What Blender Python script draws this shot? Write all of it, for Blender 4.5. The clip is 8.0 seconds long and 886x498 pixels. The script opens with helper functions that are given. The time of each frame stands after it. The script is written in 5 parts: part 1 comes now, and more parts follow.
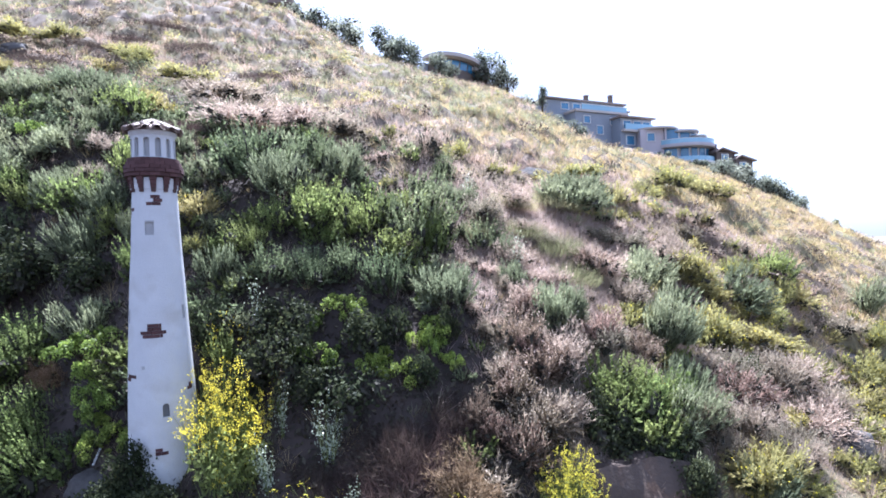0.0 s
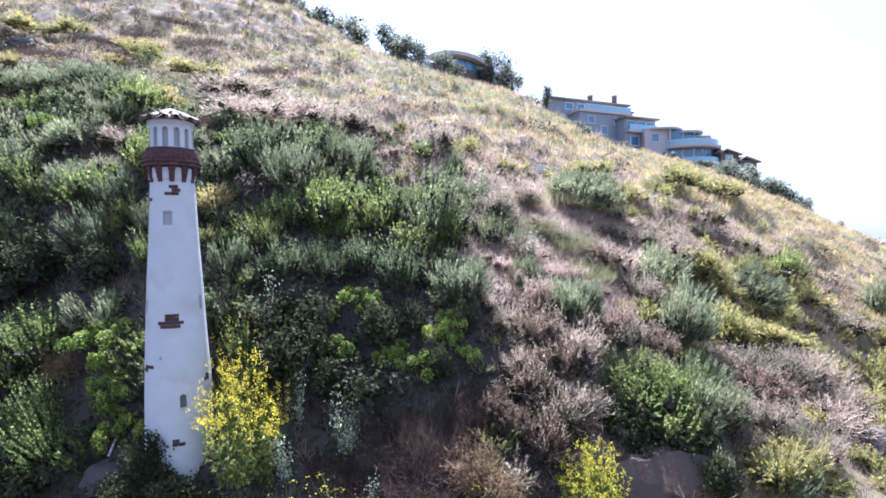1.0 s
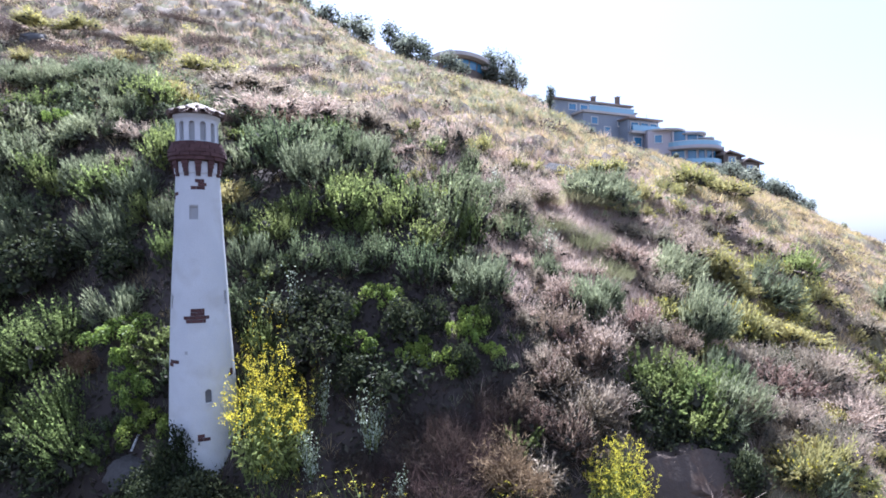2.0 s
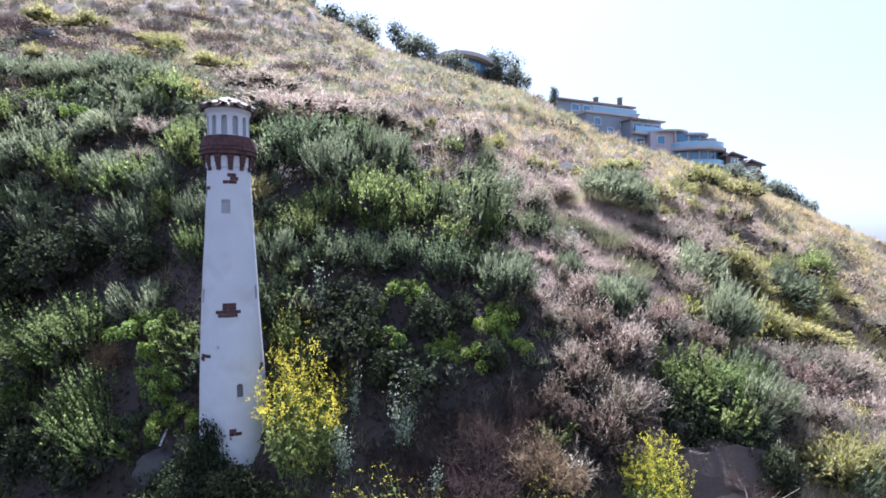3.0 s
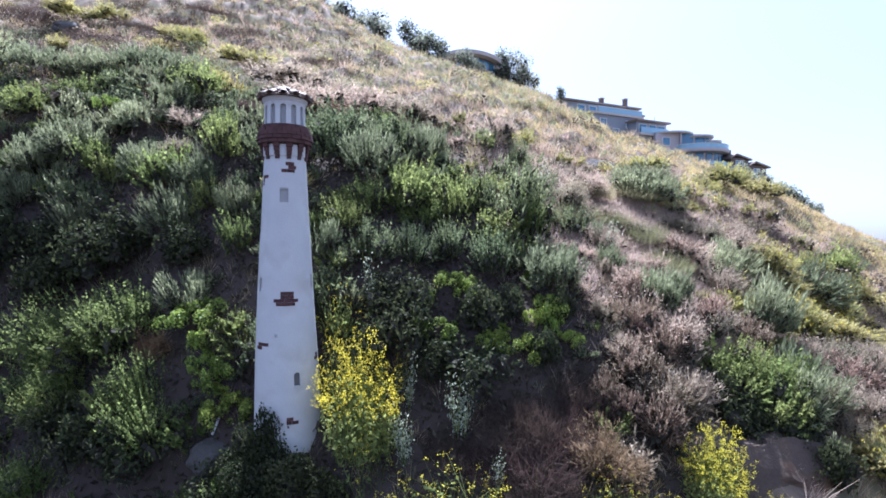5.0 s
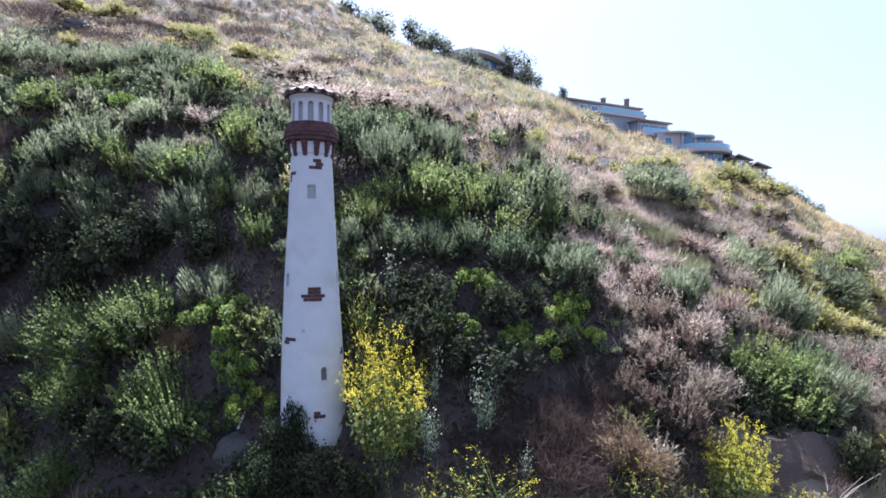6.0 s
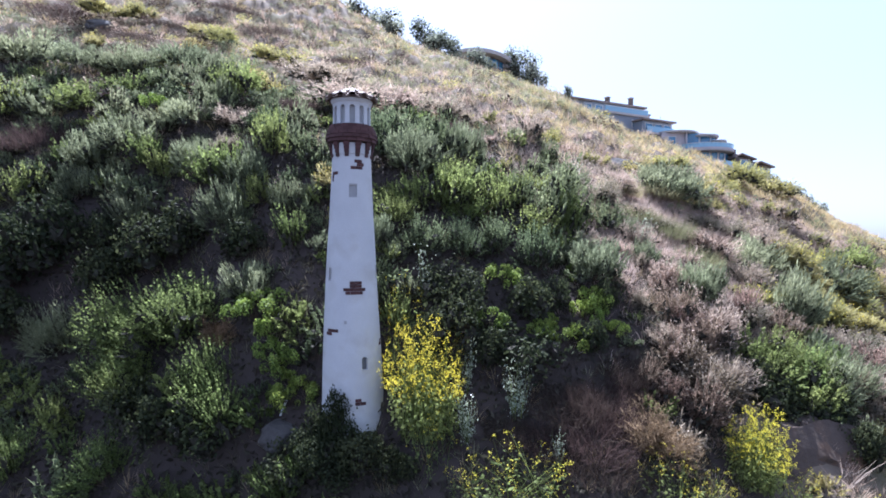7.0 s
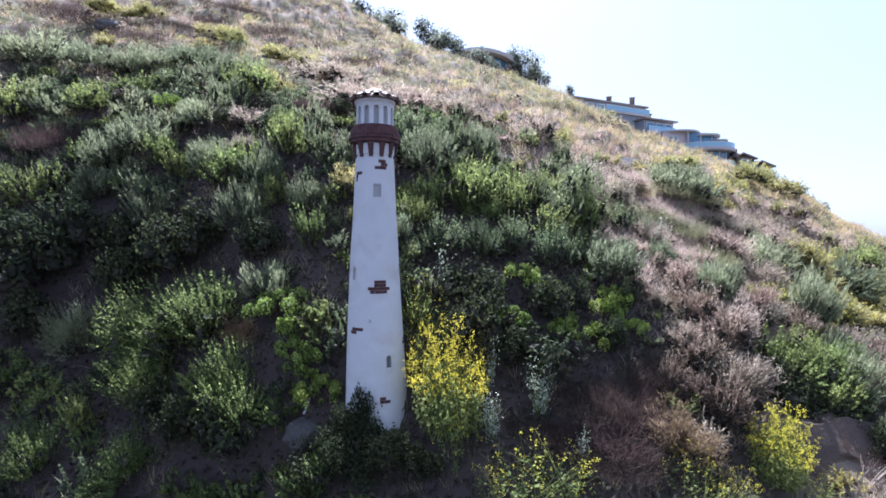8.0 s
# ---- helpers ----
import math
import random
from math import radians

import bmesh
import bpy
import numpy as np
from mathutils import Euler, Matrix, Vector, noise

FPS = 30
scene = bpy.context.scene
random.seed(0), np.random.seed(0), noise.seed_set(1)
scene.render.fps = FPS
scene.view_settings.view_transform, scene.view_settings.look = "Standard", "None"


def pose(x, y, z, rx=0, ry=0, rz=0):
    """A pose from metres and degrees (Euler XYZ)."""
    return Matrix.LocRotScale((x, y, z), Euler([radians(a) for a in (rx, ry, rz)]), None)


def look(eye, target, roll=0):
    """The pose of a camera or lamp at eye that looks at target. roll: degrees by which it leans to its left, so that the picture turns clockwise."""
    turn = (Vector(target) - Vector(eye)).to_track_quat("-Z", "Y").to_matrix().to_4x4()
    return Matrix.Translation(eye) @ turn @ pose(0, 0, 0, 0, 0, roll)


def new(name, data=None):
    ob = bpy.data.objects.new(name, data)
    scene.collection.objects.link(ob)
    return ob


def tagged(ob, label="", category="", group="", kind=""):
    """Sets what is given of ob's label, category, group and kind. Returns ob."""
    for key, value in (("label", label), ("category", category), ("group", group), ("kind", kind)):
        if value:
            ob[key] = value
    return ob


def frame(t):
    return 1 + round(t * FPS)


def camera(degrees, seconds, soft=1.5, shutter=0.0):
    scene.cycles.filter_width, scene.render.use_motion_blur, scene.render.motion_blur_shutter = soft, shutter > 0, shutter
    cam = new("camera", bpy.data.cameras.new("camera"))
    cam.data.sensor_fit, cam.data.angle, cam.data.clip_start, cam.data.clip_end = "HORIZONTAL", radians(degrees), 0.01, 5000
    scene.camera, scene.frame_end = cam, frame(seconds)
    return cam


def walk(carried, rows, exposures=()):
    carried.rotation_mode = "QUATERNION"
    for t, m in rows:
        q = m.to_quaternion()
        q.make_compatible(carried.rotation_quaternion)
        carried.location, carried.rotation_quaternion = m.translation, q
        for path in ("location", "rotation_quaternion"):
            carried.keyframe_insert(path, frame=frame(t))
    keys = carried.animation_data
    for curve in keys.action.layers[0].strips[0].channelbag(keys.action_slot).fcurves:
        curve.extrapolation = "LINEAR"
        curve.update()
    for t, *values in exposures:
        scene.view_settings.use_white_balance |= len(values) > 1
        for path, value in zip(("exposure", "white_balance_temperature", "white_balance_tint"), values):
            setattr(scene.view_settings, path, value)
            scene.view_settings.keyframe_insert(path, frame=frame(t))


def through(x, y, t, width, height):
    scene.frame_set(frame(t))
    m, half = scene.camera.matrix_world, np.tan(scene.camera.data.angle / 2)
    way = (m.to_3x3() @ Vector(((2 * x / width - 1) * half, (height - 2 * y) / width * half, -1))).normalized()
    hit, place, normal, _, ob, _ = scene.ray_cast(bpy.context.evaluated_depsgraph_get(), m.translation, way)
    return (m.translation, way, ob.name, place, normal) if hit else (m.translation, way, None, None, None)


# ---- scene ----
# ---------------------------------------------------------------- camera
cam = camera(80.0, 8.0, soft=1.72)
PATH = [
    (0, 5.4183, -9.9502, 4.1854, 89.399, 1.608, -0.017),
    (0.5, 5.2713, -9.9261, 4.1101, 89.432, 1.430, 0.063),
    (1, 5.0845, -9.9060, 4.0379, 89.457, 1.232, 0.082),
    (1.5, 4.8577, -9.8910, 3.9918, 89.498, 1.049, 0.062),
    (3, 3.9651, -9.8859, 3.8789, 89.564, 0.645, -0.247),
    (3.5, 3.6626, -9.8946, 3.8006, 89.684, 0.477, -0.307),
    (4, 3.3729, -9.8945, 3.7473, 89.643, 0.351, -0.366),
    (4.5, 3.1004, -9.8949, 3.7298, 89.606, 0.216, -0.459),
    (6, 2.3790, -10.0056, 3.6544, 89.537, -0.084, -0.740),
    (6.5, 2.0333, -10.3235, 3.6363, 89.384, -0.181, -0.770),
    (7, 1.7157, -10.5137, 3.6266, 89.314, -0.254, -0.712),
    (7.5, 1.4496, -10.5833, 3.6244, 89.265, -0.265, -0.785),
    (8, 1.2362, -10.5925, 3.6249, 89.243, -0.206, -0.856),
]
walk(cam, [(t, pose(x, y, z, rx, ry, rz)) for t, x, y, z, rx, ry, rz in PATH],
     exposures=[(0.0, 2.02, 5230, 17), (1.5, 1.87, 5230, 17), (3.5, 1.68, 5230, 17), (8.0, 1.66, 5230, 17)])

# ---------------------------------------------------------------- sky and sun
SUN_AZ, SUN_EL = -6.0, 59.0          # degrees from +y towards +x, and above the horizon
world = bpy.data.worlds.new("sky")
scene.world = world
world.use_nodes = True
wn = world.node_tree.nodes
sky = wn.new("ShaderNodeTexSky")
sky.sky_type = "NISHITA"
sky.sun_disc = False
sky.sun_elevation, sky.sun_rotation = radians(SUN_EL), radians(SUN_AZ)
sky.air_density, sky.dust_density, sky.ozone_density = 0.8, 2.4, 1.0
wn["Background"].inputs["Strength"].default_value = 0.08
haze = wn.new("ShaderNodeMix")              # thin white marine haze over the whole sky
haze.data_type = "RGBA"
haze.inputs["Factor"].default_value = 0.42
haze.inputs["B"].default_value = (4.7, 4.95, 5.45, 1)
world.node_tree.links.new(sky.outputs[0], haze.inputs["A"])
world.node_tree.links.new(haze.outputs["Result"], wn["Background"].inputs["Color"])

sun_data = bpy.data.lights.new("sun", "SUN")
sun_data.energy, sun_data.angle, sun_data.color = 5.0, radians(0.53), (1.0, 0.95, 0.87)
sun = new("sun", sun_data)
sun_way = Vector((math.sin(radians(SUN_AZ)) * math.cos(radians(SUN_EL)),
                  math.cos(radians(SUN_AZ)) * math.cos(radians(SUN_EL)), math.sin(radians(SUN_EL))))
sun.matrix_world = look(sun_way * 200, (0, 0, 0))


# ---------------------------------------------------------------- materials
def material(name):
    m = bpy.data.materials.new(name)
    m.use_nodes = True
    return m, m.node_tree.nodes, m.node_tree.links


def surface(name, low, high, scale=6.0, fine=60.0, rough=0.85, bump=0.3, per_object=0.0, spec=0.3, stain=None, stain_scale=1.2):
    """A weathered solid surface: two noises mix two tones, with relief; an optional third tone in patches."""
    m, n, l = material(name)
    b = n["Principled BSDF"]
    co = n.new("ShaderNodeTexCoord")
    big, small = n.new("ShaderNodeTexNoise"), n.new("ShaderNodeTexNoise")
    big.inputs["Scale"].default_value, big.inputs["Detail"].default_value = scale, 6
    small.inputs["Scale"].default_value, small.inputs["Detail"].default_value = fine, 5
    l.new(co.outputs["Object"], big.inputs["Vector"])
    l.new(co.outputs["Object"], small.inputs["Vector"])
    mixf = n.new("ShaderNodeMath")
    mixf.operation = "MULTIPLY_ADD"
    mixf.inputs[1].default_value = 0.45
    l.new(small.outputs["Fac"], mixf.inputs[0])
    half = n.new("ShaderNodeMath")
    half.operation = "MULTIPLY_ADD"
    half.inputs[1].default_value, half.inputs[2].default_value = 1.1, -0.27
    l.new(big.outputs["Fac"], half.inputs[0])
    l.new(half.outputs[0], mixf.inputs[2])
    ramp = n.new("ShaderNodeMix")
    ramp.data_type = "RGBA"
    ramp.inputs["A"].default_value, ramp.inputs["B"].default_value = (*low, 1), (*high, 1)
    l.new(mixf.outputs[0], ramp.inputs["Factor"])
    out = ramp.outputs["Result"]
    if stain:
        third = n.new("ShaderNodeTexNoise")
        third.inputs["Scale"].default_value, third.inputs["Detail"].default_value = stain_scale, 8
        l.new(co.outputs["Object"], third.inputs["Vector"])
        cut = n.new("ShaderNodeMapRange")
        cut.inputs["From Min"].default_value, cut.inputs["From Max"].default_value = 0.52, 0.72
        cut.inputs["To Max"].default_value = 0.8
        l.new(third.outputs["Fac"], cut.inputs["Value"])
        mx = n.new("ShaderNodeMix")
        mx.data_type = "RGBA"
        mx.inputs["B"].default_value = (*stain, 1)
        l.new(out, mx.inputs["A"])
        l.new(cut.outputs["Result"], mx.inputs["Factor"])
        out = mx.outputs["Result"]
    if per_object:
        info = n.new("ShaderNodeObjectInfo")
        hsv = n.new("ShaderNodeHueSaturation")
        rng_ = n.new("ShaderNodeMapRange")
        rng_.inputs["To Min"].default_value, rng_.inputs["To Max"].default_value = 1 - per_object, 1 + per_object
        l.new(info.outputs["Random"], rng_.inputs["Value"])
        l.new(rng_.outputs["Result"], hsv.inputs["Value"])
        l.new(out, hsv.inputs["Color"])
        out = hsv.outputs["Color"]
    l.new(out, b.inputs["Base Color"])
    b.inputs["Roughness"].default_value = rough
    b.inputs["Specular IOR Level"].default_value = spec
    bp = n.new("ShaderNodeBump")
    bp.inputs["Strength"].default_value, bp.inputs["Distance"].default_value = bump, 0.02
    l.new(small.outputs["Fac"], bp.inputs["Height"])
    l.new(bp.outputs["Normal"], b.inputs["Normal"])
    return m


def leaf(name, low, high, through=0.35, rough=0.55, spread=0.38, spec=0.3):
    """Leaves or blades: each island takes its own tone, each plant its own brightness; light also passes through."""
    m, n, l = material(name)
    b = n["Principled BSDF"]
    geo, info = n.new("ShaderNodeNewGeometry"), n.new("ShaderNodeObjectInfo")
    mx = n.new("ShaderNodeMix")
    mx.data_type = "RGBA"
    mx.inputs["A"].default_value, mx.inputs["B"].default_value = (*low, 1), (*high, 1)
    few = n.new("ShaderNodeMath")             # most leaves are dull, a few are bright
    few.operation = "POWER"
    few.inputs[1].default_value = 1.4
    l.new(geo.outputs["Random Per Island"], few.inputs[0])
    l.new(few.outputs[0], mx.inputs["Factor"])
    hsv = n.new("ShaderNodeHueSaturation")
    val, hue = n.new("ShaderNodeMapRange"), n.new("ShaderNodeMapRange")
    val.inputs["To Min"].default_value, val.inputs["To Max"].default_value = 1 - spread, 1 + spread
    hue.inputs["To Min"].default_value, hue.inputs["To Max"].default_value = 0.5 + 0.08 * spread, 0.5 - 0.074 * spread
    l.new(info.outputs["Random"], val.inputs["Value"])
    l.new(info.outputs["Random"], hue.inputs["Value"])
    l.new(hue.outputs["Result"], hsv.inputs["Hue"])
    spot, patch = n.new("ShaderNodeTexNoise"), n.new("ShaderNodeMapRange")        # fresher and drier growth from place to place
    spot.inputs["Scale"].default_value, spot.inputs["Detail"].default_value = 0.9, 3
    l.new(geo.outputs["Position"], spot.inputs["Vector"])
    patch.inputs["From Min"].default_value, patch.inputs["From Max"].default_value = 0.3, 0.7
    patch.inputs["To Min"].default_value, patch.inputs["To Max"].default_value = 0.72, 1.28
    l.new(spot.outputs["Fac"], patch.inputs["Value"])
    both = n.new("ShaderNodeMath")
    both.operation = "MULTIPLY"
    l.new(val.outputs["Result"], both.inputs[0])
    l.new(patch.outputs["Result"], both.inputs[1])
    l.new(both.outputs[0], hsv.inputs["Value"])
    l.new(mx.outputs["Result"], hsv.inputs["Color"])
    l.new(hsv.outputs["Color"], b.inputs["Base Color"])
    b.inputs["Roughness"].default_value = rough
    b.inputs["Specular IOR Level"].default_value = spec
    tr, mix = n.new("ShaderNodeBsdfTranslucent"), n.new("ShaderNodeMixShader")
    l.new(hsv.outputs["Color"], tr.inputs["Color"])
    mix.inputs["Fac"].default_value = through
    l.new(b.outputs[0], mix.inputs[1])
    l.new(tr.outputs[0], mix.inputs[2])
    l.new(mix.outputs[0], n["Material Output"].inputs["Surface"])
    return m


def glass(name, tint, rough=0.08):
    m, n, l = material(name)
    b = n["Principled BSDF"]
    b.inputs["Base Color"].default_value = (*tint, 1)
    b.inputs["Roughness"].default_value, b.inputs["Metallic"].default_value = rough, 0.0
    b.inputs["Specular IOR Level"].default_value = 0.9
    return m


STUCCO = surface("white_stucco", (0.47, 0.475, 0.49), (0.62, 0.625, 0.64), 2.0, 40, 0.9, 0.35, stain=(0.46, 0.45, 0.44), stain_scale=1.9)
NICHE = surface("grey_stucco", (0.30, 0.30, 0.31), (0.44, 0.44, 0.44), 5.0, 50, 0.9, 0.3)
RECESS = surface("dark_grey_recess", (0.11, 0.11, 0.115), (0.20, 0.20, 0.205), 5.0, 50, 0.9, 0.3)
BRICK = surface("red_brick", (0.060, 0.032, 0.032), (0.112, 0.056, 0.054), 7.0, 60, 0.9, 0.5, 0.2)
MORTAR = surface("dark_mortar", (0.06, 0.04, 0.036), (0.11, 0.075, 0.068), 8.0, 60, 0.95, 0.4)
TILE = surface("clay_roof_tile", (0.09, 0.055, 0.042), (0.31, 0.235, 0.19), 7.0, 50, 0.6, 0.4, 0.35, 0.5)
SOIL = surface("dry_soil", (0.034, 0.027, 0.025), (0.075, 0.058, 0.052), 0.5, 9.0, 0.95, 0.6, stain=(0.045, 0.037, 0.026), stain_scale=0.25)


def thatch_over(m, tone_a, tone_b, tone_c):
    """Dry grass thatch hides the soil on the open upper slope, with a ragged edge."""
    n, l = m.node_tree.nodes, m.node_tree.links
    b = n["Principled BSDF"]
    under = b.inputs["Base Color"].links[0].from_socket
    geo, sep = n.new("ShaderNodeNewGeometry"), n.new("ShaderNodeSeparateXYZ")
    l.new(geo.outputs["Position"], sep.inputs[0])
    edge, fleck = n.new("ShaderNodeTexNoise"), n.new("ShaderNodeTexNoise")
    edge.inputs["Scale"].default_value, fleck.inputs["Scale"].default_value = 0.35, 5.0
    fleck.inputs["Detail"].default_value = 8
    l.new(geo.outputs["Position"], edge.inputs["Vector"])
    l.new(geo.outputs["Position"], fleck.inputs["Vector"])
    shift = n.new("ShaderNodeMath")
    shift.operation = "MULTIPLY_ADD"
    shift.inputs[1].default_value = 8.0
    l.new(edge.outputs["Fac"], shift.inputs[0])
    l.new(sep.outputs["Y"], shift.inputs[2])
    right = n.new("ShaderNodeMath")
    right.operation = "MULTIPLY_ADD"
    right.inputs[1].default_value = 0.35
    l.new(sep.outputs["X"], right.inputs[0])
    l.new(shift.outputs[0], right.inputs[2])
    flank, both = n.new("ShaderNodeMapRange"), n.new("ShaderNodeMath")          # and on the whole sunny flank
    flank.inputs["From Min"].default_value, flank.inputs["From Max"].default_value, flank.inputs["To Max"].default_value = 5.8, 7.6, 6.5
    l.new(sep.outputs["X"], flank.inputs["Value"])
    l.new(right.outputs[0], both.inputs[0])
    l.new(flank.outputs["Result"], both.inputs[1])
    span = n.new("ShaderNodeMapRange")
    span.inputs["From Min"].default_value, span.inputs["From Max"].default_value = 10.5, 13.5
    l.new(both.outputs[0], span.inputs["Value"])
    tone, mx = n.new("ShaderNodeMix"), n.new("ShaderNodeMix")
    tone.data_type = mx.data_type = "RGBA"
    tone.inputs["A"].default_value, tone.inputs["B"].default_value = (*tone_a, 1), (*tone_b, 1)
    l.new(fleck.outputs["Fac"], tone.inputs["Factor"])
    field, band, green = n.new("ShaderNodeTexNoise"), n.new("ShaderNodeMapRange"), n.new("ShaderNodeMix")      # greener and yellower stretches
    field.inputs["Scale"].default_value, field.inputs["Detail"].default_value = 0.28, 4
    l.new(geo.outputs["Position"], field.inputs["Vector"])
    band.inputs["From Min"].default_value, band.inputs["From Max"].default_value, band.inputs["To Max"].default_value = 0.46, 0.62, 0.75
    l.new(field.outputs["Fac"], band.inputs["Value"])
    green.data_type = "RGBA"
    green.inputs["B"].default_value = (*tone_c, 1)
    l.new(tone.outputs["Result"], green.inputs["A"])
    l.new(band.outputs["Result"], green.inputs["Factor"])
    l.new(span.outputs["Result"], mx.inputs["Factor"])
    l.new(under, mx.inputs["A"])
    l.new(green.outputs["Result"], mx.inputs["B"])
    l.new(mx.outputs["Result"], b.inputs["Base Color"])


thatch_over(SOIL, (0.09, 0.069, 0.054), (0.235, 0.188, 0.146), (0.165, 0.155, 0.08))
ROCK = surface("tan_sandstone", (0.06, 0.046, 0.04), (0.13, 0.098, 0.08), 1.6, 14.0, 0.9, 1.0, 0.1, stain=(0.17, 0.095, 0.055), stain_scale=1.3)
ROCK_GREY = surface("grey_boulder", (0.045, 0.041, 0.041), (0.12, 0.112, 0.108), 2.0, 16.0, 0.9, 1.0, 0.15, stain=(0.19, 0.18, 0.17), stain_scale=2.4)
BARK = surface("dry_bark", (0.05, 0.036, 0.028), (0.12, 0.09, 0.065), 8.0, 60, 0.95, 0.4, 0.2)
WALL_PINK = surface("pink_beige_plaster", (0.40, 0.365, 0.39), (0.50, 0.455, 0.48), 0.4, 8, 0.85, 0.1)
# grey-beige plaster with the blue of haze and shade mixed into its colour
WALL_GREY = surface("haze_blue_plaster", (0.22, 0.245, 0.29), (0.30, 0.33, 0.38), 0.4, 8, 0.85, 0.1)
WALL_BROWN = surface("brown_timber_wall", (0.10, 0.08, 0.07), (0.17, 0.14, 0.12), 0.6, 9, 0.85, 0.2)
ROOF_CREAM = surface("cream_roof_edge", (0.40, 0.36, 0.34), (0.52, 0.48, 0.45), 0.5, 8, 0.8, 0.1)
ROOF_BROWN = surface("brown_roofing", (0.17, 0.13, 0.11), (0.27, 0.22, 0.19), 0.6, 10, 0.9, 0.3)
WHITE_PAINT = surface("white_paint", (0.55, 0.55, 0.56), (0.66, 0.66, 0.66), 0.6, 10, 0.6, 0.05)
GLASS_BLUE = glass("blue_window_glass", (0.05, 0.17, 0.30))
GLASS_RAIL = glass("pale_blue_rail_glass", (0.24, 0.42, 0.55), 0.15)
PVC = surface("white_plastic", (0.62, 0.62, 0.62), (0.75, 0.75, 0.75), 5, 60, 0.4, 0.05)

SAGE_L = leaf("grey_green_sage_leaf", (0.155, 0.172, 0.102), (0.385, 0.41, 0.24), 0.52, 0.85, 0.22, 0.15)
GREEN_L = leaf("mid_green_leaf", (0.125, 0.148, 0.060), (0.325, 0.385, 0.125), 0.56, 0.65, 0.20, 0.10)
RUDDY_L = leaf("ruddy_dry_twig", (0.10, 0.072, 0.054), (0.43, 0.315, 0.235), 0.52, 0.8, 0.35)
LIME_L = leaf("lime_green_leaf", (0.135, 0.19, 0.045), (0.43, 0.52, 0.11), 0.52, 0.55, 0.15)
DUSK_L = leaf("dull_dark_green_leaf", (0.095, 0.116, 0.062), (0.29, 0.335, 0.175), 0.50, 0.7, 0.25, 0.12)
# a deep green, darkened further to hold the shade of thicket and hollows
DARK_L = leaf("shade_deep_green_leaf", (0.028, 0.036, 0.020), (0.085, 0.098, 0.044), 0.35, 0.65, 0.2, 0.12)
YELLOW_L = leaf("yellow_green_leaf", (0.245, 0.228, 0.095), (0.49, 0.45, 0.185), 0.52, 0.6, 0.25)
PETAL = leaf("yellow_petal", (0.68, 0.57, 0.03), (0.85, 0.77, 0.12), 0.45, 0.6, 0.08)
DRY_L = leaf("pink_brown_dry_twig", (0.235, 0.19, 0.142), (0.54, 0.45, 0.345), 0.54, 0.8)
SEED = leaf("pale_pink_seedhead", (0.35, 0.285, 0.225), (0.55, 0.465, 0.375), 0.54, 0.8)
TUFT_L = leaf("pale_tan_dry_stalk", (0.29, 0.225, 0.185), (0.54, 0.455, 0.385), 0.52, 0.8)
PALE_L = leaf("pale_grey_green_stalk", (0.24, 0.225, 0.12), (0.45, 0.41, 0.235), 0.50, 0.8)
DRAB_L = leaf("mauve_brown_dead_stalk", (0.05, 0.036, 0.03), (0.135, 0.096, 0.08), 0.35, 0.85, 0.25)
DEAD_L = leaf("rusty_dead_twig", (0.17, 0.108, 0.066), (0.46, 0.32, 0.21), 0.48, 0.85, 0.2)
# glossy green leaves; their white glints are painted in as a pale colour
GLINT_LEAF = leaf("glint_pale_leaf", (0.34, 0.39, 0.26), (0.66, 0.70, 0.55), 0.48, 0.28, 0.15, 0.6)
GRASS_TAN = leaf("tan_dry_grass", (0.21, 0.165, 0.115), (0.42, 0.345, 0.25), 0.50, 0.8)
GRASS_PINK = leaf("pinkish_dry_grass", (0.275, 0.215, 0.155), (0.52, 0.43, 0.315), 0.54, 0.8)
GRASS_PALE = leaf("pale_green_grass", (0.21, 0.225, 0.12), (0.39, 0.385, 0.23), 0.48, 0.8)
GRASS_GOLD = leaf("golden_grass", (0.31, 0.265, 0.12), (0.50, 0.44, 0.22), 0.50, 0.8)
GRASS_DARK = leaf("dull_brown_grass", (0.085, 0.052, 0.042), (0.19, 0.125, 0.10), 0.3, 0.85)
# near-black, so that the inside of a bush holds its shade by colour
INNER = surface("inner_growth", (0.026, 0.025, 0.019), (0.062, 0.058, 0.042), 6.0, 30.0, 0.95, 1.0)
# shade of the gaps between bushes is put into this undergrowth's colour
UNDER_L = leaf("shade_dark_undergrowth", (0.034, 0.031, 0.024), (0.105, 0.095, 0.065), 0.35, 0.8)
OLIVE_L = leaf("olive_yellow_leaf", (0.20, 0.18, 0.07), (0.50, 0.445, 0.16), 0.5, 0.7)
# ridge foliage, its green paled in the colour to give distant haze
TREE_L = leaf("hazed_tree_leaf", (0.135, 0.15, 0.115), (0.37, 0.39, 0.29), 0.52, 0.7)


# ---------------------------------------------------------------- mesh helpers
def mesh_of(name, verts, faces, mat, smooth=False):
    me = bpy.data.meshes.new(name)
    me.from_pydata(np.asarray(verts).tolist(), [], faces.tolist() if hasattr(faces, "tolist") else faces)
    me.materials.append(mat)
    if smooth:
        me.polygons.foreach_set("use_smooth", [True] * len(me.polygons))
    return me


def thing(name, where, label, category, group="", kind=""):
    ob = new(name)
    ob.empty_display_size = 0.2
    ob.matrix_basis = where
    return tagged(ob, label, category, group, kind)


def hang(name, data, parent, label="", m=None):
    """A mesh as one part of a thing or of a part."""
    ob = new(name, data)
    ob.parent = parent
    if m is not None:
        ob.matrix_basis = m
    return tagged(ob, label)


